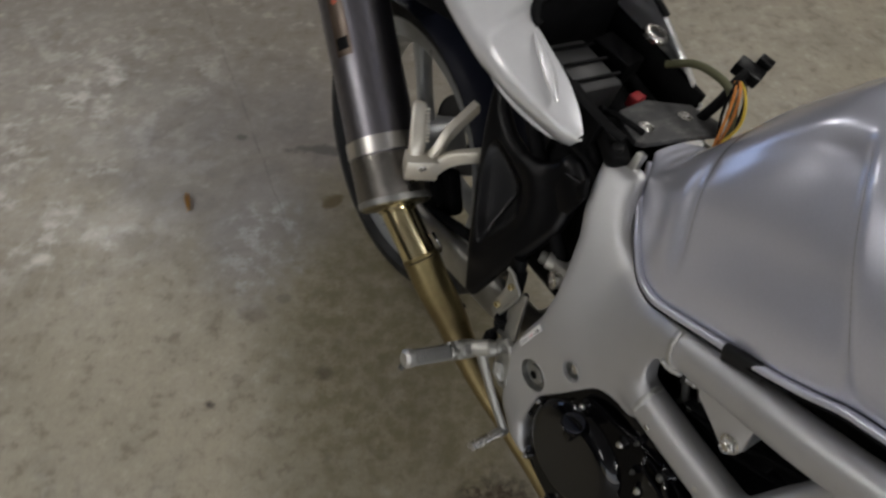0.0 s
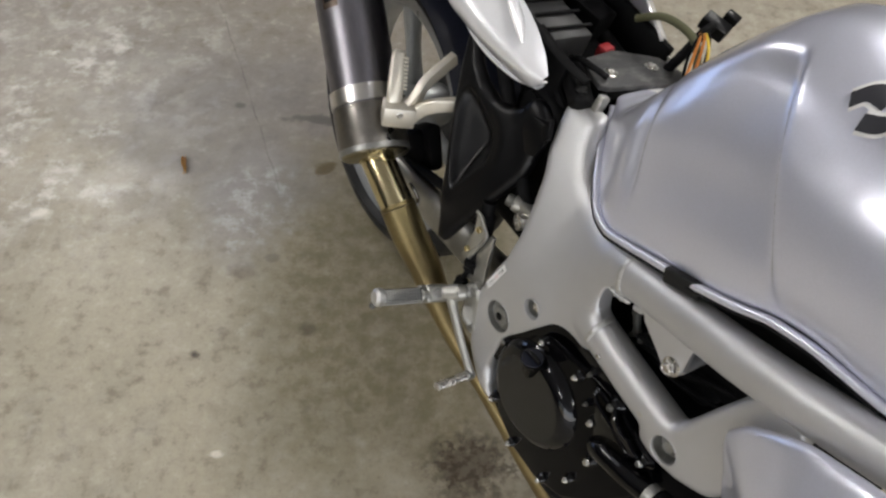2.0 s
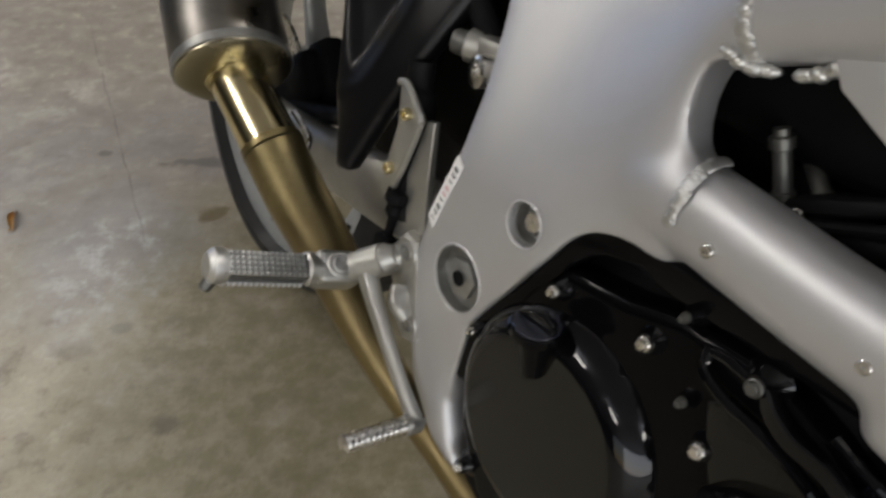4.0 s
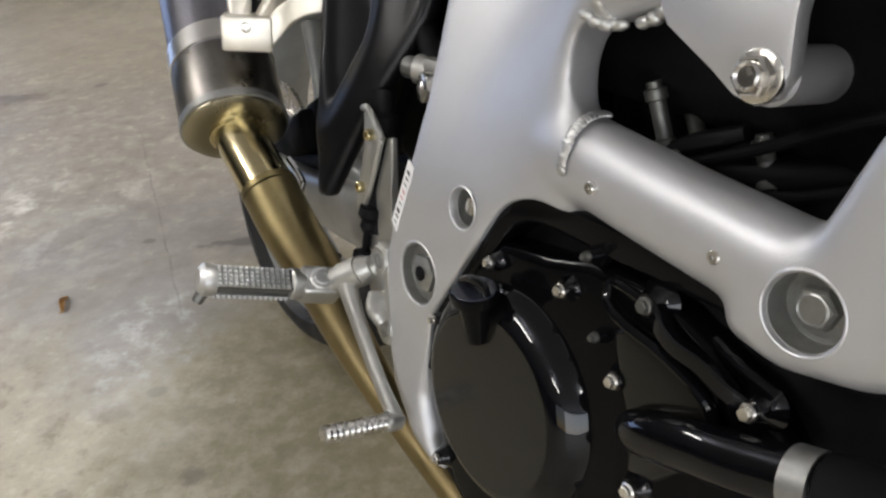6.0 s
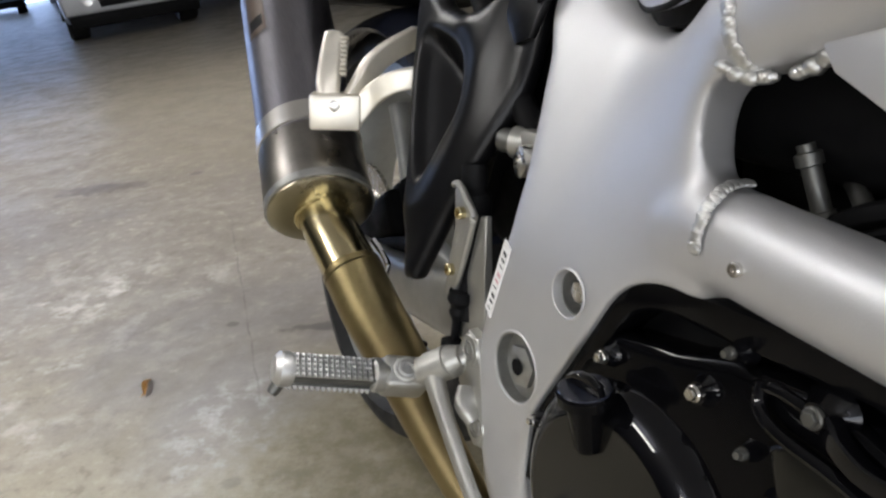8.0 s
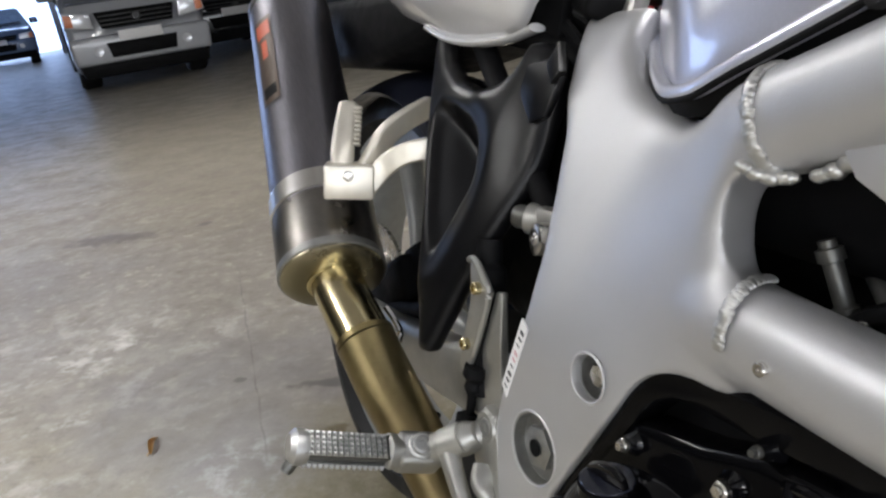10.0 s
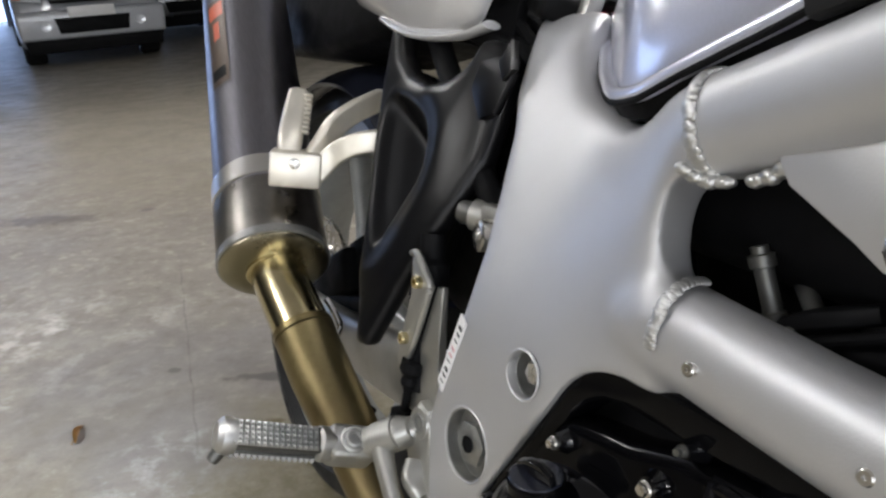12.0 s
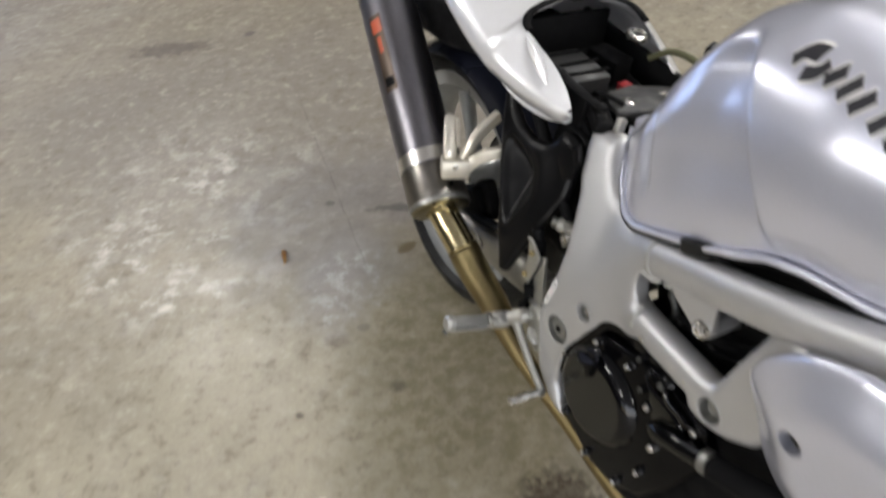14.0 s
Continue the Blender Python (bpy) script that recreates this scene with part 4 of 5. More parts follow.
for v, w, k in ((-0.0925, 0.4655, 1.0), (-0.163, 0.479, 1.15), (-0.2254, 0.501, 1.25), (-0.2165, 0.4462, 1.2), (-0.1966, 0.4645, 0.75), (-0.297, 0.480, 1.25), (-0.246, 0.388, 1.3), (-0.178, 0.509, 0.75), (-0.035, 0.388, 0.85), (-0.238, 0.318, 1.1), (-0.205, 0.252, 1.1), (-0.130, 0.236, 1.1), (-0.062, 0.268, 1.1)):
    part("bolt", hex_bolt((-0.1815, v + 0.003, w - 0.002), (-1, 0, 0), 0.0031 * k, 0.0044, 1.32), "castgrey" if k < 0.8 or v == -0.2254 else "steel", cover)
    part("boss", lathe([(0.002, 0.0110 * k), (0.0075, 0.0070 * k), (0.0135, 0.0052 * k)], (-0.167, v + 0.003, w - 0.002), (-1, 0, 0), 20), "gloss", cover)
FA = Vector((-0.20, 0.04, 0.98)).normalized()
FC = Vector((-0.200, -0.100, 0.4505))
filler = part("oil_filler", lathe([(-0.040, 0.0085), (-0.020, 0.0105), (-0.008, 0.0130), (-0.006, 0.0172), (0.0, 0.0174), (0.0010, 0.0160), (0.0010, 0.0005)], FC, FA, 40), "casing", cover, "gloss black oil filler cap")
# blue daylight sheen on the cap put into its colour
part("cap_face", lathe([(0.0008, 0.0160), (0.0018, 0.0152), (0.0018, 0.0005)], FC, FA, 40), "hugger", filler, "gloss black cap face, tinted blue for reflected daylight")
part("grip", slab([(-0.015, 0.0), (-0.013, 0.009), (-0.005, 0.012), (0.005, 0.010), (0.013, 0.005), (0.015, 0.0)], -0.0028, 0.0028, 0.0012, 0, 2), "gloss", filler)
filler.children[-1].matrix_local = frame_axes(FC, (0.96, 0.10, 0.27), (-0.12, 0.99, 0.0))
hose = part("coolant_hose", tube([(-0.176, -0.230, 0.421), (-0.186, -0.243, 0.431), (-0.190, -0.282, 0.4495), (-0.190, -0.31, 0.4605), (-0.188, -0.36, 0.480), (-0.175, -0.43, 0.497)], [0.008, 0.0130, 0.0145, 0.0145, 0.0145, 0.0145], seg=20, n=30), "gloss", engine, "black coolant pipe")
part("hose_clamp", tube([(-0.190, -0.328, 0.4675), (-0.190, -0.340, 0.4720)], 0.0168, seg=28), "nutgrey", hose, "grey hose clamp")
part("rubber_hose", tube([(-0.190, -0.342, 0.4728), (-0.186, -0.39, 0.488), (-0.165, -0.46, 0.505)], 0.0180, seg=20, n=12), "soot", hose)
part("lower_hose", tube([(-0.15, -0.22, 0.23), (-0.13, -0.30, 0.24), (-0.12, -0.40, 0.27)], 0.014, seg=14, n=12), "soot", engine)
# throttle fittings in the gap between the spars
body = part("throttle_body", block((0.10, 0.10, 0.08), pose(-0.05, -0.235, 0.560, -15, 0, 0), 0.02, 3), "soot", engine, "dull black throttle body")


def between(a, b, profile, seg=16):
    """Turned from a towards b: rows of share of the way and radius."""
    a, b = Vector(a), Vector(b)
    return lathe([(f * (b - a).length, rad) for f, rad in profile], a, b - a, seg)


ROD = [(-0.1, 0.0045), (0.0, 0.0045), (0.02, 0.0068), (0.18, 0.0068), (0.20, 0.0050), (0.80, 0.0050), (0.82, 0.0064), (1.0, 0.0064), (1.1, 0.0035)]
part("injector", between((-0.134, -0.157, 0.600), (-0.127, -0.171, 0.566), ROD), "castgrey", body, "grey metal injector")
part("injector", between((-0.099, -0.156, 0.592), (-0.123, -0.191, 0.573), ROD), "castgrey", body, "grey metal injector")
# rail and mount coloured black to carry the shade between the spars
part("fuel_rail", tube([(-0.122, -0.170, 0.566), (-0.122, -0.205, 0.568), (-0.120, -0.240, 0.574), (-0.10, -0.275, 0.585)], [0.008, 0.0085, 0.008, 0.006], seg=14, n=16), "soot", body, "fuel rail blackened for the shade in the gap")
part("rail_mount", tube([(-0.125, -0.175, 0.567), (-0.127, -0.195, 0.579), (-0.125, -0.218, 0.590)], [0.008, 0.009, 0.006], [0.005, 0.006, 0.005], 14, n=10, power=3.0), "soot", body)
part("vacuum_stub", between((-0.126, -0.228, 0.590), (-0.122, -0.236, 0.566), ROD), "castgrey", body)
for c in ((-0.131, -0.168, 0.562), (-0.131, -0.183, 0.566), (-0.128, -0.232, 0.582)):
    part("screw", cap_screw(c, (-0.9, 0.1, 0.45), 0.0034, 0.005), "castgrey", body)
part("cable", tube([(-0.13, -0.18, 0.560), (-0.135, -0.23, 0.585), (-0.135, -0.275, 0.612), (-0.13, -0.34, 0.64)], 0.0035, seg=10, n=20), "soot", engine)
part("cable", tube([(-0.12, -0.20, 0.552), (-0.128, -0.25, 0.566), (-0.128, -0.30, 0.590), (-0.12, -0.36, 0.62)], 0.0030, seg=10, n=20), "soot", engine)

# -- silver side scoop in front --


def inside(poly, y, z):
    """Distance to the outline, positive inside it."""
    best, odd = 9.0, False
    for (a, b), (c, d) in zip(poly, poly[1:] + poly[:1]):
        t = max(0.0, min(1.0, ((y - a) * (c - a) + (z - b) * (d - b)) / ((c - a) ** 2 + (d - b) ** 2)))
        best = min(best, math.hypot(y - a - t * (c - a), z - b - t * (d - b)))
        if (b > z) != (d > z) and y < (c - a) * (z - b) / (d - b) + a:
            odd = not odd
    return best if odd else -best


SCOOP = [(-0.351, 0.629), (-0.342, 0.646), (-0.339, 0.663), (-0.345, 0.682), (-0.355, 0.702), (-0.376, 0.727), (-0.400, 0.750), (-0.455, 0.777), (-0.54, 0.79), (-0.61, 0.77), (-0.61, 0.48), (-0.50, 0.515), (-0.437, 0.536), (-0.415, 0.546), (-0.387, 0.568), (-0.367, 0.600)]
sc = slab(SCOOP, -0.212, -0.194, 0.0, 0)
mesh = evaluated(sc, ("REMESH", 0.004), ("SMOOTH", 10))
for v in mesh.vertices:
    v.co.x -= 0.040 * float(step(inside(SCOOP, v.co.y, v.co.z), -0.012, 0.075)) + 0.22 * max(v.co.z - 0.66, -0.05)
tmp = bmesh.new()
tmp.from_mesh(mesh)
bpy.data.meshes.remove(mesh)
scoop = from_mesh("side_scoop", evaluated(tmp, ("SMOOTH", 40), ("BOOLEAN", lathe([(-0.06, 0.0145), (0.06, 0.0145)], (-0.220, -0.4315, 0.659), (1, 0, 0), 32))), "silver", bike, "silver plastic radiator scoop", 40)
part("screw", joined(lathe([(0, 0.0145), (0.003, 0.0145)], (-0.230, -0.4315, 0.659), (-1, 0, 0), 28), cap_screw((-0.233, -0.4315, 0.659), (-1, 0, 0), 0.008, 0.006)), "grey", scoop)

# -- exhaust --
A, B = Vector((-0.204, 0.368, 0.430)), Vector((-0.150, 0.775, 0.738))
AX = (B - A).normalized()
muffler = part("muffler", lathe([(0.035, 0.0585), (0.075, 0.0592), (0.45, 0.0592), (0.478, 0.058)], A, AX, 56), "sleeve", bike, "round grey titanium muffler")
part("front_sleeve", lathe([(0.004, 0.0602), (0.006, 0.0612), (0.078, 0.0612), (0.080, 0.0595)], A, AX, 56), "sleeve_dark", muffler, "weathered titanium front sleeve")
part("edge_band", lathe([(-0.001, 0.0600), (0.0, 0.0618), (0.009, 0.0618), (0.010, 0.0606)], A, AX, 64), "nutgrey", muffler, "polished rolled edge")
part("end_cap", lathe([(0.003, 0.0600), (-0.003, 0.0590), (-0.006, 0.055), (-0.009, 0.035), (-0.009, 0.001)], A, AX, 56), "bronze", muffler, "satin bronze inlet cap")
part("clamp_band", lathe([(0.082, 0.0600), (0.0828, 0.0620), (0.1095, 0.0620), (0.110, 0.0600)], A, AX, 64), "band", muffler, "plated clamp band")
part("outlet_cap", lathe([(0.470, 0.0600), (0.480, 0.0600), (0.500, 0.048), (0.506, 0.030), (0.506, 0.024), (0.48, 0.023)], A, AX, 48), "sleeve_dark", muffler)
out = Vector((-0.86, -0.36, 0.36))
out = (out - AX * out.dot(AX)).normalized()
for lo, hi, wd, mat, lift, label in ((0.245, 0.415, 0.030, "badge", 0.0604, "brown and gold maker's badge"), (0.375, 0.405, 0.024, "badgered", 0.0609, "red-orange badge field"), (0.33, 0.365, 0.010, "badgered", 0.0609, ""), (0.255, 0.275, 0.022, "soot", 0.0609, "")):
    bm = bmesh.new()
    rows = []
    sv = AX.cross(out)
    for k in range(9):
        a = (k / 8 - 0.5) * wd / 0.06
        d = out * math.cos(a) + sv * math.sin(a)
        rows.append([bm.verts.new(A + AX * lo + d * lift), bm.verts.new(A + AX * hi + d * lift)])
    for p, q in zip(rows, rows[1:]):
        bm.faces.new((p[0], p[1], q[1], q[0]))
    part("badge", bm, mat, muffler, label)
P0 = A - AX * 0.004 + Vector((0.001, 0, 0))
pipe = part("exhaust_pipe", tube([(-0.197, 0.277, 0.384), (-0.1885, 0.236, 0.3515), (-0.178, 0.188, 0.3195), (-0.171, 0.135, 0.2835), (-0.161, 0.080, 0.248), (-0.146, 0.020, 0.2155), (-0.1315, -0.06, 0.183), (-0.122, -0.16, 0.152), (-0.12, -0.30, 0.145), (-0.12, -0.42, 0.150)], [0.0312, 0.0310, 0.0288, 0.0238, 0.0192, 0.0176, 0.0172, 0.0172, 0.0172, 0.0172], seg=32, n=80), "burnt", bike, "heat-tinted gold brown exhaust pipe")
part("slip_joint", tube([P0, (-0.2015, 0.326, 0.4095), (-0.197, 0.276, 0.3834)], [0.0296, 0.0295, 0.0297], seg=40, n=14), "gold", pipe, "polished gold pipe stub")
part("stub_flange", lathe([(0.0, 0.0285), (0.001, 0.0316), (0.005, 0.0316), (0.006, 0.0295)], P0 - AX * 0.004, -AX, 40), "gold", pipe)
part("collar", tube([(-0.1974, 0.2815, 0.3868), (-0.1968, 0.2755, 0.3830)], 0.0317, seg=40), "burnt", pipe)
part("spring_hook", tube([(-0.166, 0.303, 0.411), (-0.160, 0.290, 0.399), (-0.158, 0.278, 0.390), (-0.162, 0.272, 0.382)], 0.0035, seg=10, n=12), "chrome", pipe, "bright spring hook")
part("clamp_bolt", joined(cap_screw((-0.160, 0.190, 0.332), (0.6, 0.2, 0.8), 0.006, 0.010), block((0.016, 0.012, 0.01), pose(-0.163, 0.188, 0.327), 0.002)), "soot", pipe)

# -- rider's footrest, brake pedal and master cylinder --
rest = part("footrest_bracket", tube([(-0.166, 0.076, 0.386), (-0.178, 0.077, 0.380), (-0.187, 0.083, 0.3745), (-0.205, 0.103, 0.358)], [0.0115, 0.0110, 0.0135, 0.0120], seg=24, n=14), "alloy", bike, "silver footrest bracket with peg and pedal")
part("bracket_leg", slab([(0.084, 0.388), (0.070, 0.410), (0.056, 0.408), (0.046, 0.390), (0.036, 0.352), (0.029, 0.335), (0.033, 0.321), (0.046, 0.317), (0.058, 0.326), (0.068, 0.345), (0.082, 0.368)], -0.179, -0.166, 0.003, 0, 3), "alloy", rest)
for v, w in ((0.064, 0.394), (0.044, 0.335)):
    part("boss", lathe([(-0.012, 0.0140), (0.004, 0.0140), (0.006, 0.0125), (0.006, 0.0088), (0.001, 0.0085), (0.001, 0.0001)], (-0.174, v, w), (-1, 0, 0), 32), "alloy", rest)
    part("socket_screw", cap_screw((-0.175, v, w), (-1, 0, 0), 0.0080, 0.0050), "nutgrey", rest)
part("web", tube([(-0.178, 0.060, 0.362), (-0.183, 0.052, 0.352), (-0.180, 0.044, 0.342)], [0.010, 0.011, 0.009], [0.006, 0.007, 0.006], 16, n=8, power=3.0), "alloy", rest)
H, TIP = Vector((-0.211, 0.1085, 0.3530)), Vector((-0.319, 0.1215, 0.3735))
PD = (TIP - H).normalized()
HUP = Vector((-0.05, -0.60, 0.80)).normalized()
HAC = PD.cross(HUP)
part("hinge", joined(block((0.040, 0.029, 0.027), frame_axes(H + PD * 0.004, PD, PD.cross(HUP)), 0.005, 3), lathe([(0.0, 0.0115), (0.0155, 0.0115), (0.0165, 0.0105)], H + PD * 0.004, HUP, 28)), "alloy", rest)
part("hinge_pin", joined(lathe([(0.014, 0.0078), (0.0175, 0.0078), (0.0185, 0.0066), (0.0185, 0.004), (0.0172, 0.0036), (0.0172, 0.0005)], H + PD * 0.004, HUP, 24)), "nutgrey", rest)
peg = part("footpeg", joined(block((0.078, 0.0215, 0.0075), frame_axes(H + PD * 0.066 + HUP * 0.0052, PD, HAC), 0.0020, 2), block((0.078, 0.0190, 0.0080), frame_axes(H + PD * 0.066 - HUP * 0.0010, PD, HAC), 0.0015, 2), block((0.078, 0.0235, 0.0060), frame_axes(H + PD * 0.066 - HUP * 0.0068, PD, HAC), 0.0020, 2)), "castgrey", rest, "studded silver footpeg")
part("collar", tube([H + PD * 0.020, H + PD * 0.024, H + PD * 0.031, H + PD * 0.033], [0.0125, 0.0138, 0.0138, 0.0120], [0.0120, 0.0130, 0.0130, 0.0112], 20, power=3.0), "alloy", peg)
cap = part("end_cap", tube([H + PD * 0.099, H + PD * 0.103, H + PD * 0.110, H + PD * 0.114], [0.0130, 0.0146, 0.0142, 0.0100], [0.0130, 0.0146, 0.0142, 0.0100], 24), "weld", peg, "worn bright end knob")
part("feeler", lathe([(0, 0.0055), (0.012, 0.0052), (0.015, 0.0042), (0.016, 0.0005)], H + PD * 0.107 + Vector((0, 0, -0.008)), (-0.60, -0.1, -0.75), 14), "castgrey", cap)
studs = []


def stud(p, n, across):
    """A blunt pyramid on the peg at p that points along n."""
    loop = [(-1, -1), (1, -1), (1, 1), (-1, 1)]
    return rings([[p + PD * sx * 0.0021 + across * sy * 0.0020 for sx, sy in loop], [p + n * 0.0028 + PD * sx * 0.0009 + across * sy * 0.0009 for sx, sy in loop]])


for i in range(15):
    c = H + PD * (0.0355 + 0.0047 * i)
    for j in range(5):
        studs.append(stud(c + HUP * 0.0088 + HAC * 0.0042 * (j - 2), HUP, HAC))
    studs.append(stud(c - HUP * 0.0068 - HAC * 0.0115, -HAC, HUP))
tagged(part("knurling", joined(*studs), "weld", peg, sharp=20), kind="stuff")
KNEE, PTIP = Vector((-0.193, -0.011, 0.276)), Vector((-0.265, -0.015, 0.288))
PIV = Vector((-0.196, 0.0905, 0.3685))
pedal = part("brake_pedal", tube([PIV, (-0.1985, 0.078, 0.357), (-0.1985, 0.045, 0.327), (-0.1965, 0.015, 0.2995), KNEE], [0.0110, 0.0085, 0.0066, 0.0060, 0.0070], [0.012, 0.0095, 0.0080, 0.0074, 0.0080], 20, n=30), "alloy", bike, "bare alloy rear brake pedal")
part("pedal_pivot", lathe([(-0.024, 0.0090), (-0.014, 0.0130), (-0.0135, 0.0120), (-0.0115, 0.0120), (-0.0110, 0.0138), (0.010, 0.0138), (0.0115, 0.0125), (0.0115, 0.001)], PIV + Vector((0.003, -0.003, 0.003)), (-0.52, 0.62, -0.58), 36), "alloy", pedal)
part("knuckle", block((0.018, 0.016, 0.015), frame_axes(KNEE + (PTIP - KNEE) * 0.05, PTIP - KNEE, (0, 1, 0)), 0.004, 3), "nutgrey", pedal)
pad = PTIP - KNEE
rid = []
for k in range(27):
    d = k / 26
    rid.append((d * pad.length, 0.0078 if k % 2 else 0.0068))
part("toe_peg", lathe([(0, 0.006)] + rid[1:] + [(pad.length + 0.001, 0.005), (pad.length + 0.001, 0.0005)], KNEE, pad, 22), "steel", pedal, "ribbed toe peg")
guard = part("heel_guard", slab([(0.119, 0.514), (0.108, 0.519), (0.092, 0.508), (0.083, 0.500), (0.106, 0.424), (0.114, 0.418), (0.122, 0.424), (0.119, 0.450), (0.114, 0.485)], -0.174, -0.170, 0.0015, 0, 2), "alloy", bike, "folded alloy brake cylinder carrier")
part("rolled_edge", tube([(-0.173, 0.121, 0.517), (-0.176, 0.108, 0.520), (-0.176, 0.093, 0.509), (-0.175, 0.084, 0.499), (-0.174, 0.094, 0.462), (-0.174, 0.106, 0.424)], 0.0030, seg=10, n=30), "alloy", guard)
part("flange", slab([(0.084, 0.500), (0.076, 0.502), (0.068, 0.455), (0.061, 0.410), (0.070, 0.395), (0.090, 0.390), (0.106, 0.388), (0.101, 0.428)], -0.169, -0.162, 0.002, 0, 2), "alloy", guard)
for v, w in ((0.102, 0.498), (0.112, 0.446)):
    part("bolt", cap_screw((-0.175, v, w), (-1, 0, 0), 0.0052, 0.0045), "gold", guard)
cylinder = part("brake_cylinder", lathe([(-0.03, 0.012), (0.02, 0.012), (0.03, 0.015), (0.075, 0.015), (0.08, 0.011), (0.10, 0.011)], (-0.160, 0.100, 0.435), (0.05, 0.22, 0.97), 22), "soot", bike, "black rear brake master cylinder")
part("boot", lathe([(0, 0.010), (0.008, 0.011), (0.014, 0.007), (0.020, 0.008), (0.028, 0.004), (0.060, 0.0035)], (-0.172, 0.097, 0.432), (-0.02, 0.06, -1), 20), "soot", cylinder)
part("brake_hose", tube([(-0.150, 0.125, 0.53), (-0.13, 0.15, 0.545), (-0.11, 0.20, 0.52), (-0.08, 0.30, 0.46)], 0.0045, seg=10, n=18), "soot", cylinder)
part("clevis", block((0.016, 0.018, 0.03), pose(-0.174, 0.100, 0.372), 0.003), "soot", cylinder)

# lug and bolts of the rear subframe beside the plate
lug = part("subframe_lug", joined(lathe([(-0.040, 0.0125), (0.010, 0.0125), (0.011, 0.011)], (-0.136, 0.080, 0.558), (-0.5, 0.85, 0.0), 28), block((0.02, 0.05, 0.024), pose(-0.132, 0.055, 0.559, 0, 0, 12), 0.006)), "alloy", bike, "silver subframe lug with socket bolts")
part("bolt", cap_screw((-0.1415, 0.089, 0.558), (-0.5, 0.85, 0.0), 0.0095, 0.012), "castgrey", lug)
part("bolt", joined(lathe([(-0.03, 0.0125), (0.004, 0.0125), (0.005, 0.011), (0.005, 0.006)], (-0.149, 0.060, 0.5485), (-1, 0.25, 0), 24), cap_screw((-0.151, 0.0605, 0.5485), (-1, 0.25, 0), 0.0055, 0.004)), "steel", lug)

# -- black side panel below the tail --
PANEL = [(0.326, 0.698), (0.304, 0.644), (0.268, 0.571), (0.213, 0.483), (0.172, 0.417), (0.154, 0.421), (0.138, 0.478), (0.121, 0.528), (0.109, 0.563), (0.100, 0.597), (0.102, 0.628), (0.104, 0.650), (0.112, 0.679), (0.132, 0.692),
         (0.152, 0.694), (0.160, 0.673), (0.178, 0.657), (0.210, 0.649), (0.248, 0.655), (0.278, 0.671), (0.297, 0.694), (0.312, 0.706)]
HOLLOW = [(0.263, 0.635), (0.236, 0.633), (0.213, 0.628), (0.192, 0.621), (0.178, 0.611), (0.170, 0.598), (0.164, 0.581), (0.165, 0.566), (0.170, 0.554), (0.182, 0.524), (0.191, 0.503), (0.197, 0.503), (0.222, 0.527), (0.242, 0.559), (0.260, 0.592), (0.268, 0.620)]


HOLLOW = [tuple(q) for q in curve_points(HOLLOW + HOLLOW[:1], 56)][:-1]


def panel_face(z):
    """How far out the panel's face lies at the height z."""
    return -0.188 + (z - 0.44) * 0.27


mesh = evaluated(slab(PANEL, -0.010, 0.010, 0.0, 0), ("REMESH", 0.0026), ("SMOOTH", 9))
for v in mesh.vertices:
    x, y, z = v.co
    if x < 0:
        d = inside(HOLLOW, y, z)
        lift = 0.034 * float(step(d, -0.004, 0.052)) + 0.006 * float(step(d, 0.0, 0.006)) - 0.0016 * math.exp(-((d + 0.003) / 0.0035) ** 2)
        lift -= 0.0045 * math.exp(-((d + 0.022) / 0.018) ** 2) * float(step(0.245 - y, 0.0, 0.06))
        edge = inside(PANEL, y, z)
        lift += 0.004 * max(0.0, 1 - edge / 0.012) ** 2
        lift += 0.20 * max(0.0, 0.150 - y) * float(step(z, 0.50, 0.60))
    else:
        lift = 0.03 * float(step(inside(HOLLOW, y, z), 0.0, 0.02)) + 0.20 * max(0.0, 0.150 - y) * float(step(z, 0.50, 0.60))
    v.co.x = x + panel_face(z) + 0.010 + lift
tmp = bmesh.new()
tmp.from_mesh(mesh)
bpy.data.meshes.remove(mesh)
mesh = evaluated(tmp, ("SMOOTH", 10))
side_panel = from_mesh("side_panel", mesh, "black", bike, "satin black plastic side panel with hollow", 60)
# thin black disc painted as the dark of a fixing hole
part("fixing_hole", lathe([(0, 0.0055), (0.001, 0.0055)], (-0.1815, 0.179, 0.465), (-1, -0.1, 0.25), 20), "soot", side_panel)
tab = slab([(0.160, 0.672), (0.136, 0.648), (0.114, 0.630), (0.097, 0.636), (0.092, 0.668), (0.108, 0.682)], -0.004, 0.004, 0.002, 0, 2)
for v in tab.verts:
    v.co.x += panel_face(v.co.z) + 0.006
part("fold_tab", tab, "black", side_panel)
tab = slab([(0.110, 0.676), (0.096, 0.662), (0.090, 0.672), (0.104, 0.694)], -0.004, 0.004, 0.001, 0, 2)
for v in tab.verts:
    v.co.x += panel_face(v.co.z) + 0.002
part("fold_tab", tab, "black", side_panel)

# -- pillion peg hanger --
hang = part("pillion_hanger", tube([(-0.186, 0.332, 0.552), (-0.174, 0.333, 0.572), (-0.162, 0.337, 0.590), (-0.140, 0.342, 0.606), (-0.105, 0.352, 0.622)], 0.007, 0.0110, 24, n=24, power=8.0), "tan_alloy", bike, "champagne alloy pillion peg hanger")
part("lower_arm", tube([(-0.186, 0.322, 0.540), (-0.172, 0.315, 0.560), (-0.160, 0.303, 0.574), (-0.146, 0.292, 0.582), (-0.120, 0.280, 0.588)], 0.007, 0.0110, 24, n=24, power=8.0), "tan_alloy", hang)
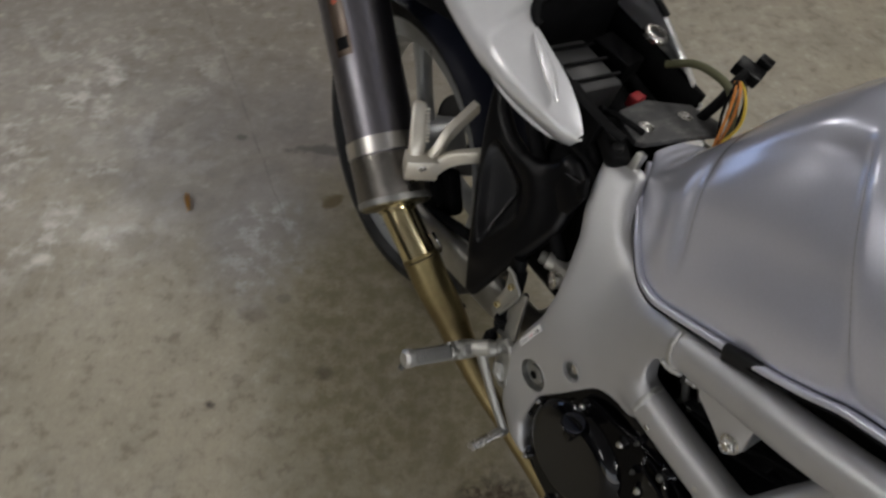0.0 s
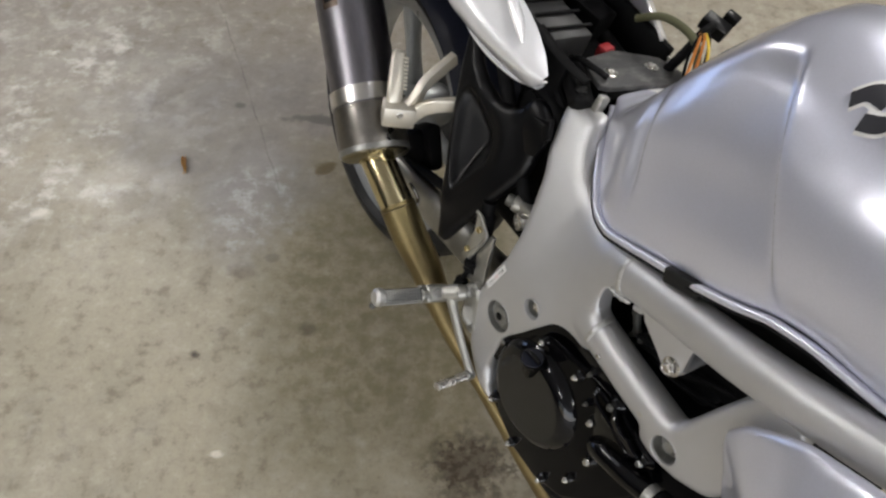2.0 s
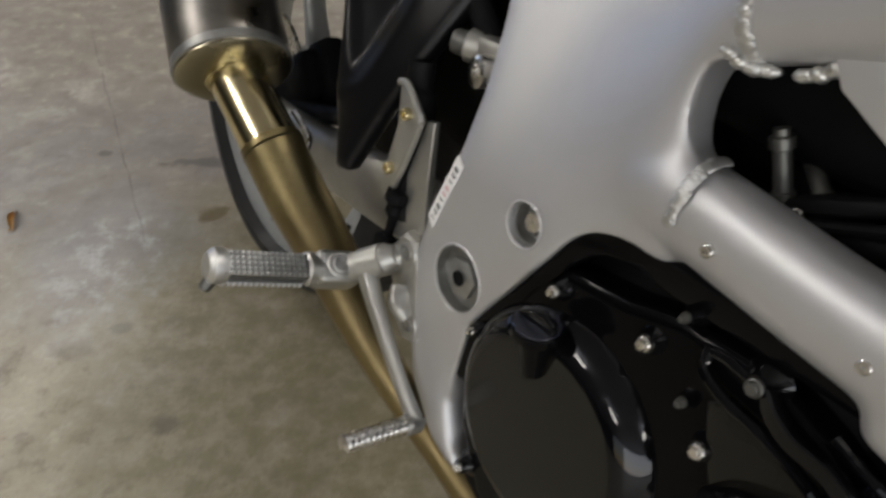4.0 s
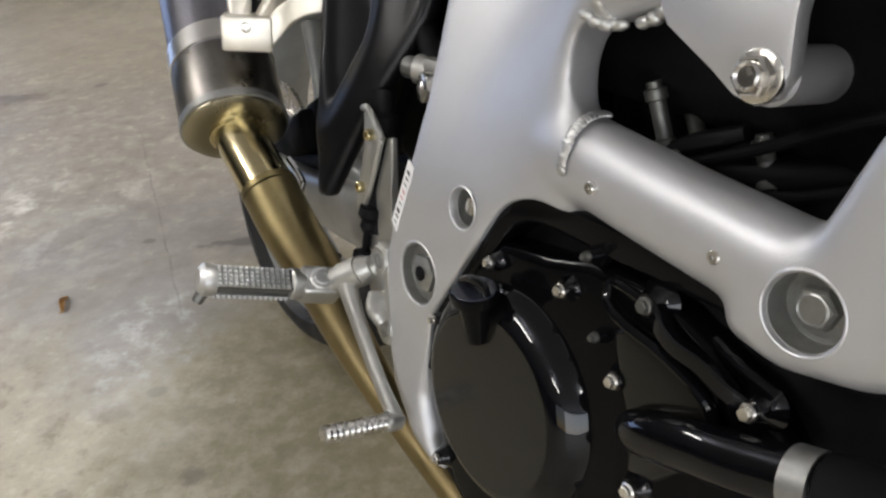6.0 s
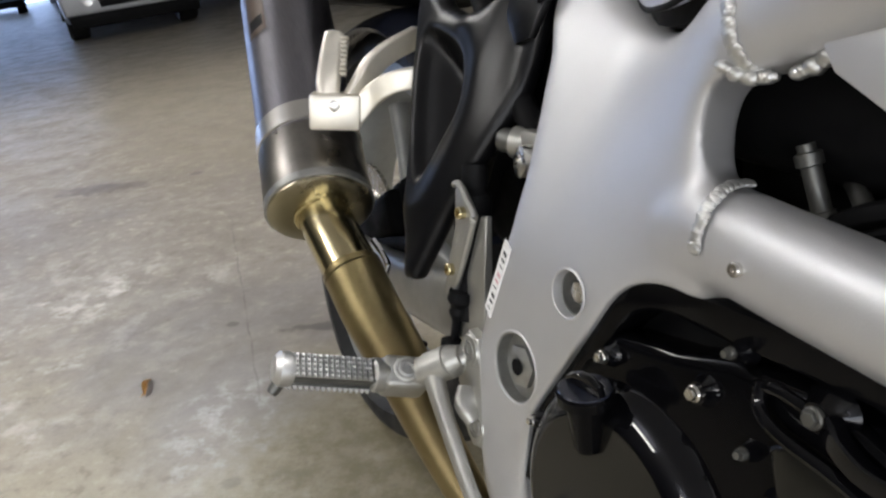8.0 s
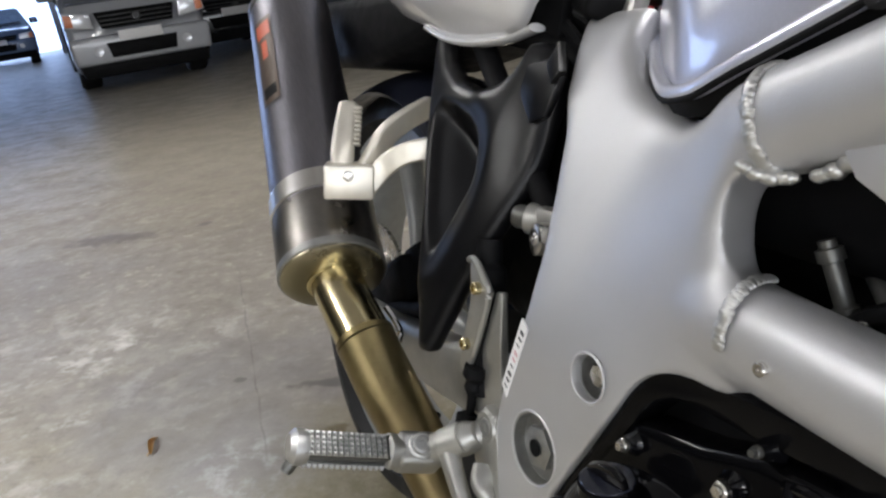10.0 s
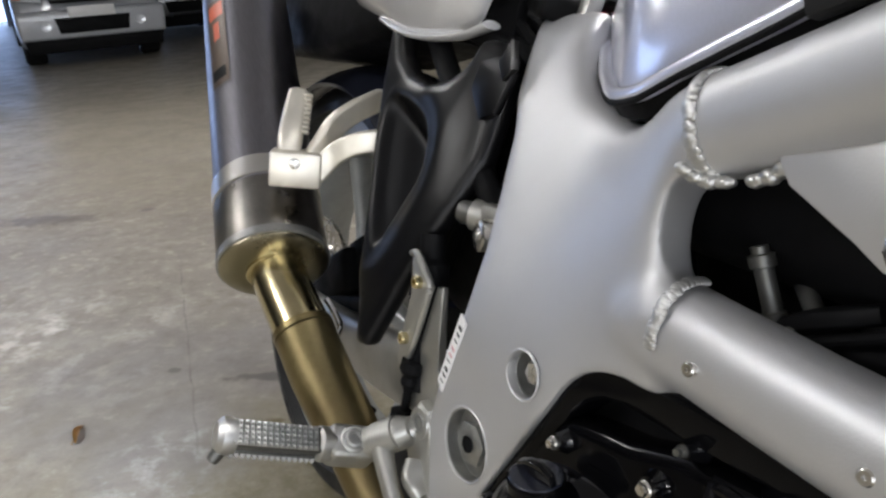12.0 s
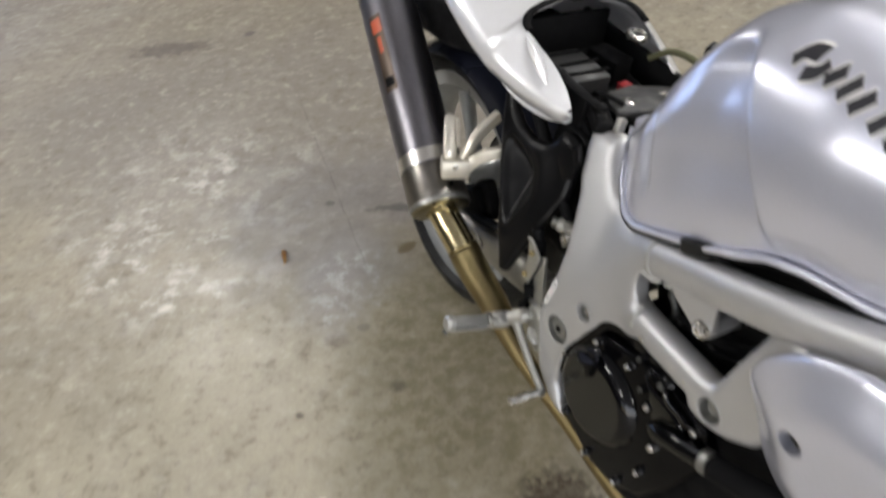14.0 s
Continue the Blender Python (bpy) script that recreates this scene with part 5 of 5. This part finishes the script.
ppm = frame_axes((-0.201, 0.334, 0.544), (0.905, -0.42, 0.04), (0.40, 0.90, 0.0))
part("peg_block", block((0.052, 0.034, 0.036), ppm, 0.003, 2), "tan_alloy", hang, "square champagne clevis block")
part("pin", lathe([(0, 0.0055), (0.0015, 0.0055), (0.002, 0.0045), (0.002, 0.0025), (0.0008, 0.002)], Vector((-0.2085, 0.3195, 0.551)), ppm.to_3x3() @ Vector((0, -1, 0)), 18), "steel", hang)
ppeg = part("folded_peg", tube([(-0.206, 0.345, 0.558), (-0.203, 0.354, 0.576), (-0.186, 0.388, 0.614), (-0.183, 0.392, 0.618)], [0.012, 0.0130, 0.0115, 0.008], [0.008, 0.009, 0.008, 0.005], 16, n=16, power=3.0), "tan_alloy", hang, "folded pillion peg with ribs")
ribs = []
for k in range(9):
    f = k / 8
    p = Vector((-0.193 + 0.012 * f, 0.353 + 0.030 * f, 0.578 + 0.035 * f))
    ribs.append(block((0.024, 0.0032, 0.0060), frame_axes(p + Vector((-0.004, -0.002, 0.002)), (0.8, -0.6, 0), (-0.2, 0.66, 0.72)), 0.0008, 1))
tagged(part("peg_ribs", joined(*ribs), "tan_alloy", ppeg, sharp=20), kind="stuff")

# -- rear wheel, swingarm, hugger --
WC = Vector((0.038, 0.603, 0.309))
wheel = part("rear_wheel", lathe([(-0.056, 0.232), (-0.060, 0.262), (-0.057, 0.272), (-0.050, 0.250), (-0.020, 0.226), (0.020, 0.226), (0.050, 0.250), (0.057, 0.272), (0.060, 0.262), (0.056, 0.232), (0.02, 0.212), (-0.02, 0.212), (-0.056, 0.232)], WC, (1, 0, 0), 64, caps=False), "wheel", bike, "pale grey three-spoke rear wheel with black tyre")
prof = []
for k in range(25):
    a = math.pi * k / 24
    prof.append((-0.076 * math.cos(a), 0.274 + 0.056 * math.sin(a) ** 0.8))
part("tyre", lathe([(-0.057, 0.264), *prof, (0.057, 0.264)], WC, (1, 0, 0), 72, caps=False), "rubber", wheel, "black road tyre")
part("hub", lathe([(-0.075, 0.028), (-0.070, 0.045), (-0.03, 0.055), (0.03, 0.055), (0.070, 0.045), (0.075, 0.028)], WC, (1, 0, 0), 32), "wheel", wheel)
for k in range(3):
    a = radians(64 + 120 * k)
    d = Vector((0, math.cos(a), math.sin(a)))
    part("spoke", tube([WC + d * 0.045, WC + d * 0.12, WC + d * 0.222], [0.017, 0.014, 0.019], [0.020, 0.016, 0.020], 16, up=(1, 0, 0), n=10, power=2.6), "wheel", wheel)
part("brake_disc", lathe([(0, 0.115), (0.005, 0.115), (0.005, 0.075), (0, 0.075)], WC + Vector((-0.088, 0, 0)), (1, 0, 0), 56, caps=False), "steel", wheel)
part("sprocket", lathe([(0, 0.09), (0.006, 0.09), (0.006, 0.03), (0, 0.03)], WC + Vector((0.085, 0, 0)), (1, 0, 0), 40, caps=False), "grey", wheel)
arm = part("swingarm", tube([(-0.115, 0.03, 0.405), (-0.118, 0.18, 0.375), (-0.120, 0.40, 0.345), (-0.120, 0.64, 0.33)], [0.018, 0.019, 0.016, 0.015], [0.034, 0.034, 0.028, 0.022], 20, n=24, power=3.2), "alloy", bike, "pale alloy swingarm")
part("left_arm", tube([(0.135, 0.03, 0.405), (0.14, 0.18, 0.375), (0.150, 0.40, 0.345), (0.150, 0.64, 0.33)], [0.018, 0.019, 0.016, 0.015], [0.034, 0.034, 0.028, 0.022], 20, n=24, power=3.2), "alloy", arm)
part("cross_tube", tube([(-0.12, 0.06, 0.40), (0.14, 0.06, 0.40)], 0.034, seg=24), "alloy", arm)
links = []
for k in range(44):
    f = k / 43
    c = Vector((0.105, 0.02 + 0.56 * f, 0.452 - 0.055 * f))
    for du in (-0.007, 0.007):
        links.append(slab([(c.y - 0.0085, c.z), (c.y - 0.006, c.z + 0.006), (c.y, c.z + 0.0045), (c.y + 0.006, c.z + 0.006), (c.y + 0.0085, c.z), (c.y + 0.006, c.z - 0.006), (c.y, c.z - 0.0045), (c.y - 0.006, c.z - 0.006)], c.x + du - 0.001, c.x + du + 0.001))
    links.append(lathe([(-0.008, 0.0042), (0.008, 0.0042)], c, (1, 0, 0), 8))
tagged(part("drive_chain", joined(*links), "steel", bike, "steel drive chain run to the rear wheel", sharp=30), kind="stuff")
part("caliper", joined(block((0.050, 0.125, 0.060), pose(-0.092, 0.425, 0.388, -32, 0, 0), 0.012, 3), block((0.030, 0.05, 0.085), pose(-0.085, 0.375, 0.415, -32, 0, 0), 0.010, 2)), "soot", arm, "dull black rear brake caliper")
part("torque_rod", tube([(-0.110, 0.425, 0.362), (-0.110, 0.34, 0.388), (-0.110, 0.270, 0.412)], 0.0085, 0.011, 12, n=8), "soot", arm, "black torque rod")
part("shock", tube([(0.0, 0.05, 0.42), (0.0, 0.04, 0.60)], 0.03, seg=18), "soot", bike, "black rear shock body")
hug = []
for k in range(25):
    a = radians(48 + 116 * k / 24)
    loop = []
    for j in range(15):
        b = math.pi * j / 14
        rr = 0.346 - 0.036 * (abs(math.cos(b)) ** 2.2)
        loop.append((WC.x - 0.100 * math.cos(b), WC.y + rr * math.cos(a), WC.z + rr * math.sin(a)))
    inner = [(WC.x + (x - WC.x) * 0.95, WC.y + (y - WC.y) * 0.985, WC.z + (z - WC.z) * 0.985) for x, y, z in loop[::-1]]
    hug.append(loop + inner)
part("hugger", rings(hug), "hugger", bike, "glossy blue-black rear hugger over the tyre", 60)
part("under_tray", slab([(0.40, 0.70), (0.60, 0.655), (0.80, 0.645), (0.875, 0.66), (0.94, 0.72), (0.94, 0.745), (0.60, 0.75), (0.40, 0.76)], -0.085, 0.105, 0.02, 0, 3), "soot", bike, "dull black plastic under the tail")
for s, k in ((-1, 0), (1, 0)):
    part("subframe_rail", tube([(s * 0.085, 0.09, 0.665), (s * 0.088, 0.17, 0.695), (s * 0.085, 0.40, 0.735), (s * 0.07, 0.70, 0.77)], 0.012, seg=14, n=16), "soot", bike, "black subframe rail")
part("subframe_stay", tube([(-0.13, 0.07, 0.56), (-0.115, 0.16, 0.62), (-0.09, 0.30, 0.72)], 0.011, seg=12, n=12), "soot", bike)
# filler block added to keep the space behind the plate black
part("shock_shroud", block((0.165, 0.21, 0.25), pose(0.0, 0.125, 0.555), 0.03, 3), "soot", bike, "dull black filler block that darkens the space round the shock")
part("inner_guard", block((0.20, 0.06, 0.26), pose(0.0, 0.20, 0.56, 18, 0, 0), 0.02, 2), "soot", bike, "dull black inner mudguard")

# -- tail cowl with open seat well --
TS = [(0.1365, -0.1230, 0.7305, -0.1243, 0.7362, -0.1172, 0.7418), (0.140, -0.124, 0.728, -0.125, 0.736, -0.116, 0.744), (0.150, -0.122, 0.716, -0.134, 0.735, -0.114, 0.752), (0.165, -0.118, 0.706, -0.143, 0.737, -0.112, 0.763), (0.20, -0.114, 0.697, -0.156, 0.742, -0.112, 0.784),
      (0.25, -0.114, 0.693, -0.170, 0.752, -0.118, 0.807), (0.28, -0.116, 0.695, -0.175, 0.759, -0.120, 0.820), (0.295, -0.117, 0.697, -0.176, 0.762, -0.106, 0.829), (0.308, -0.117, 0.699, -0.177, 0.765, -0.074, 0.838), (0.318, -0.117, 0.701, -0.177, 0.767, -0.040, 0.844), (0.40, -0.115, 0.716, -0.168, 0.784, -0.03, 0.860),
      (0.50, -0.108, 0.748, -0.150, 0.805, -0.02, 0.872), (0.60, -0.094, 0.777, -0.126, 0.824, -0.02, 0.876), (0.72, -0.064, 0.80, -0.088, 0.838, -0.015, 0.872), (0.82, -0.03, 0.825, -0.04, 0.845, -0.01, 0.862)]
CX = -0.005
fine = curve_points(TS, 72)
bm = bmesh.new()
for s in (-1, 1):
    rows = []
    for v, ul, wl, um, wm, ut, wt in fine:
        sec = curve_points([(ul + 0.010, wl - 0.001), (ul, wl), (um, wm), (um * 0.55 + ut * 0.45, wm * 0.35 + wt * 0.65), (ut, wt)], 16)
        if v > 0.306:
            f = float(step(v, 0.306, 0.322))
            sec = np.vstack([sec, [[ut * (1 - f), wt + 0.006 * f]]])
        else:
            sec = np.vstack([sec, [[ut, wt]]])
        rows.append([bm.verts.new((CX + (a if s < 0 else -a), v, b)) for a, b in sec])
    for p, q in zip(rows, rows[1:]):
        for i in range(len(p) - 1):
            bm.faces.new((p[i], p[i + 1], q[i + 1], q[i]))
bmesh.ops.remove_doubles(bm, verts=bm.verts[:], dist=0.0004)
bmesh.ops.dissolve_degenerate(bm, dist=0.0003, edges=bm.edges[:])
bmesh.ops.recalc_face_normals(bm, faces=bm.faces[:])
bmesh.ops.solidify(bm, geom=bm.faces[:], thickness=0.0035)
tail = part("tail_cowl", bm, "lit_silver", bike, "pale silver tail cowl round an open seat well", 50)
rimpts = [(-0.122, 0.270, 0.817), (-0.122, 0.283, 0.823), (-0.105, 0.300, 0.833), (-0.065, 0.312, 0.842), (-0.005, 0.320, 0.848), (0.055, 0.312, 0.842), (0.095, 0.300, 0.833), (0.112, 0.283, 0.823), (0.112, 0.255, 0.812)]
part("rim_seal", tube(rimpts, 0.007, 0.0045, 10, n=60), "soot", tail, "black rubber seal round the seat well")
part("seat_latch", block((0.022, 0.014, 0.014), pose(-0.005, 0.312, 0.848), 0.003), "soot", tail)
part("side_step", tube([(-0.146, 0.178, 0.768), (-0.140, 0.205, 0.783), (-0.137, 0.235, 0.799), (-0.135, 0.262, 0.812)], [0.002, 0.008, 0.007, 0.001], [0.002, 0.007, 0.006, 0.001], 12, up=(0.5, 0, 0.8), n=24, power=3.0), "lit_silver", tail, "raised step beside the well")
part("lower_lip", tube([(-0.104, 0.16, 0.7055), (-0.110, 0.20, 0.6945), (-0.113, 0.25, 0.6905), (-0.113, 0.30, 0.6935), (-0.110, 0.35, 0.704)], 0.010, 0.004, 12, n=30), "lit_silver", tail, "thin lower lip of the tail")

# things inside the seat well
well = part("seat_well", block((0.20, 0.30, 0.012), pose(0.012, 0.27, 0.700, 6, 0, 0), 0.003), "soot", bike, "black plastic tray in the seat well")
for u in (-0.088, 0.112):
    part("tray_wall", block((0.012, 0.28, 0.07), pose(u, 0.28, 0.735, 6, 0, 0), 0.003), "soot", well)
part("tray_wall", block((0.20, 0.012, 0.09), pose(-0.005, 0.335, 0.765), 0.003), "soot", well)
part("battery", block((0.085, 0.10, 0.05), pose(-0.030, 0.255, 0.728, 6, 0, 0), 0.005, 2), "grey", well, "grey box in the tray")
for k in range(3):
    part("box_rib", block((0.084, 0.006, 0.003), pose(-0.022, 0.222 + 0.032 * k, 0.7525 + 0.0035 * k, 6, 0, 0), 0.001, 1), "soot", well)
part("relay", block((0.05, 0.07, 0.045), pose(0.065, 0.275, 0.732, 6, 0, 12), 0.005, 2), "soot", well)
part("terminal", block((0.024, 0.018, 0.020), pose(0.024, 0.182, 0.732, 0, 0, 10), 0.004, 2), "red", well, "red terminal cover")
part("lock_ring", lathe([(0, 0.020), (0.006, 0.020), (0.008, 0.017), (0.008, 0.012), (0.002, 0.011)], (0.078, 0.235, 0.795), (0.0, -0.2, 1), 28, caps=False), "steel", well)
plate = part("seat_bracket", slab([(-0.060, 0.100), (-0.055, 0.130), (-0.035, 0.160), (0.022, 0.168), (0.088, 0.137), (0.102, 0.095), (0.085, 0.072), (-0.05, 0.092)], 0.735, 0.745, 0.003, 2, 2), "scuffed", bike, "scuffed grey seat bracket with bolts")
for u in (-0.025, 0.055):
    part("bolt", hex_bolt((u, 0.118, 0.745), (0, 0, 1), 0.007, 0.004, 1.5), "steel", plate)
part("tank_bracket", block((0.06, 0.016, 0.012), pose(0.02, 0.075, 0.732, 0, 0, 4), 0.003), "label", plate, "pale tank mount strip")
part("tank_bolt", block((0.016, 0.012, 0.04), pose(-0.070, 0.080, 0.722, 0, 12, 0), 0.003), "alloy", plate)
hinge = part("seat_hinge", block((0.034, 0.05, 0.022), pose(-0.080, 0.112, 0.726, 12, 8, -20), 0.006, 3), "soot", bike, "black seat hinge and rubber bumpers")
part("bumper", lathe([(0, 0.008), (0.006, 0.008), (0.008, 0.006), (0.008, 0.001)], (-0.086, 0.104, 0.734), (-0.2, 0.0, 1), 18), "rubber", hinge)
part("strap", tube([(-0.105, 0.20, 0.775), (-0.098, 0.165, 0.762), (-0.088, 0.130, 0.752), (-0.080, 0.105, 0.748)], 0.010, 0.003, 10, n=16), "soot", hinge)
part("hose", tube([(-0.055, 0.170, 0.735), (-0.062, 0.150, 0.752), (-0.058, 0.125, 0.755), (-0.045, 0.105, 0.750)], 0.0045, seg=10, n=14), "soot", hinge)
loom = part("wiring_loom", tube([(0.085, 0.20, 0.770), (0.088, 0.163, 0.795), (0.090, 0.125, 0.801), (0.090, 0.095, 0.795), (0.086, 0.069, 0.767), (0.08, 0.06, 0.735)], 0.0058, seg=12, n=22), "olive", bike, "loose wiring with black plug")
for dx, dy, mat in ((0.0, 0.0, "orange"), (0.002, -0.012, "yellow"), (-0.008, 0.004, "orange"), (0.009, -0.004, "soot"), (-0.004, 0.014, "soot")):
    part("wire", tube([(0.118 + dx, 0.108, 0.800), (0.098 + dx, 0.090 + dy * 0.5, 0.803), (0.083 + dx, 0.075 + dy, 0.792), (0.078 + dx, 0.067 + dy, 0.768), (0.07 + dx, 0.062, 0.735)], 0.0022, seg=8, n=18), mat, loom)
part("lead", tube([(0.155, 0.122, 0.797), (0.135, 0.115, 0.800), (0.105, 0.105, 0.794), (0.088, 0.10, 0.780), (0.08, 0.11, 0.74)], 0.0075, seg=10, n=16), "soot", loom)
part("plug", joined(block((0.026, 0.042, 0.020), pose(0.158, 0.122, 0.798, 10, -14, 20), 0.003), block((0.016, 0.022, 0.012), pose(0.182, 0.118, 0.812, 10, -10, 20), 0.002)), "black", loom, "black loose connector")
for k in range(4):
    part("cable", tube([(-0.080 + 0.02 * k, 0.125, 0.690), (-0.088 + 0.02 * k, 0.15, 0.712), (-0.08 + 0.02 * k, 0.20, 0.715)], 0.006, seg=8, n=8), "soot", bike)

# -- stand that holds the lean --
stand = part("side_stand", tube([(0.13, -0.10, 0.22), (0.20, -0.09, 0.13), (0.262, -0.085, 0.086)], 0.010, seg=12, n=8), "soot", bike, "black side stand")
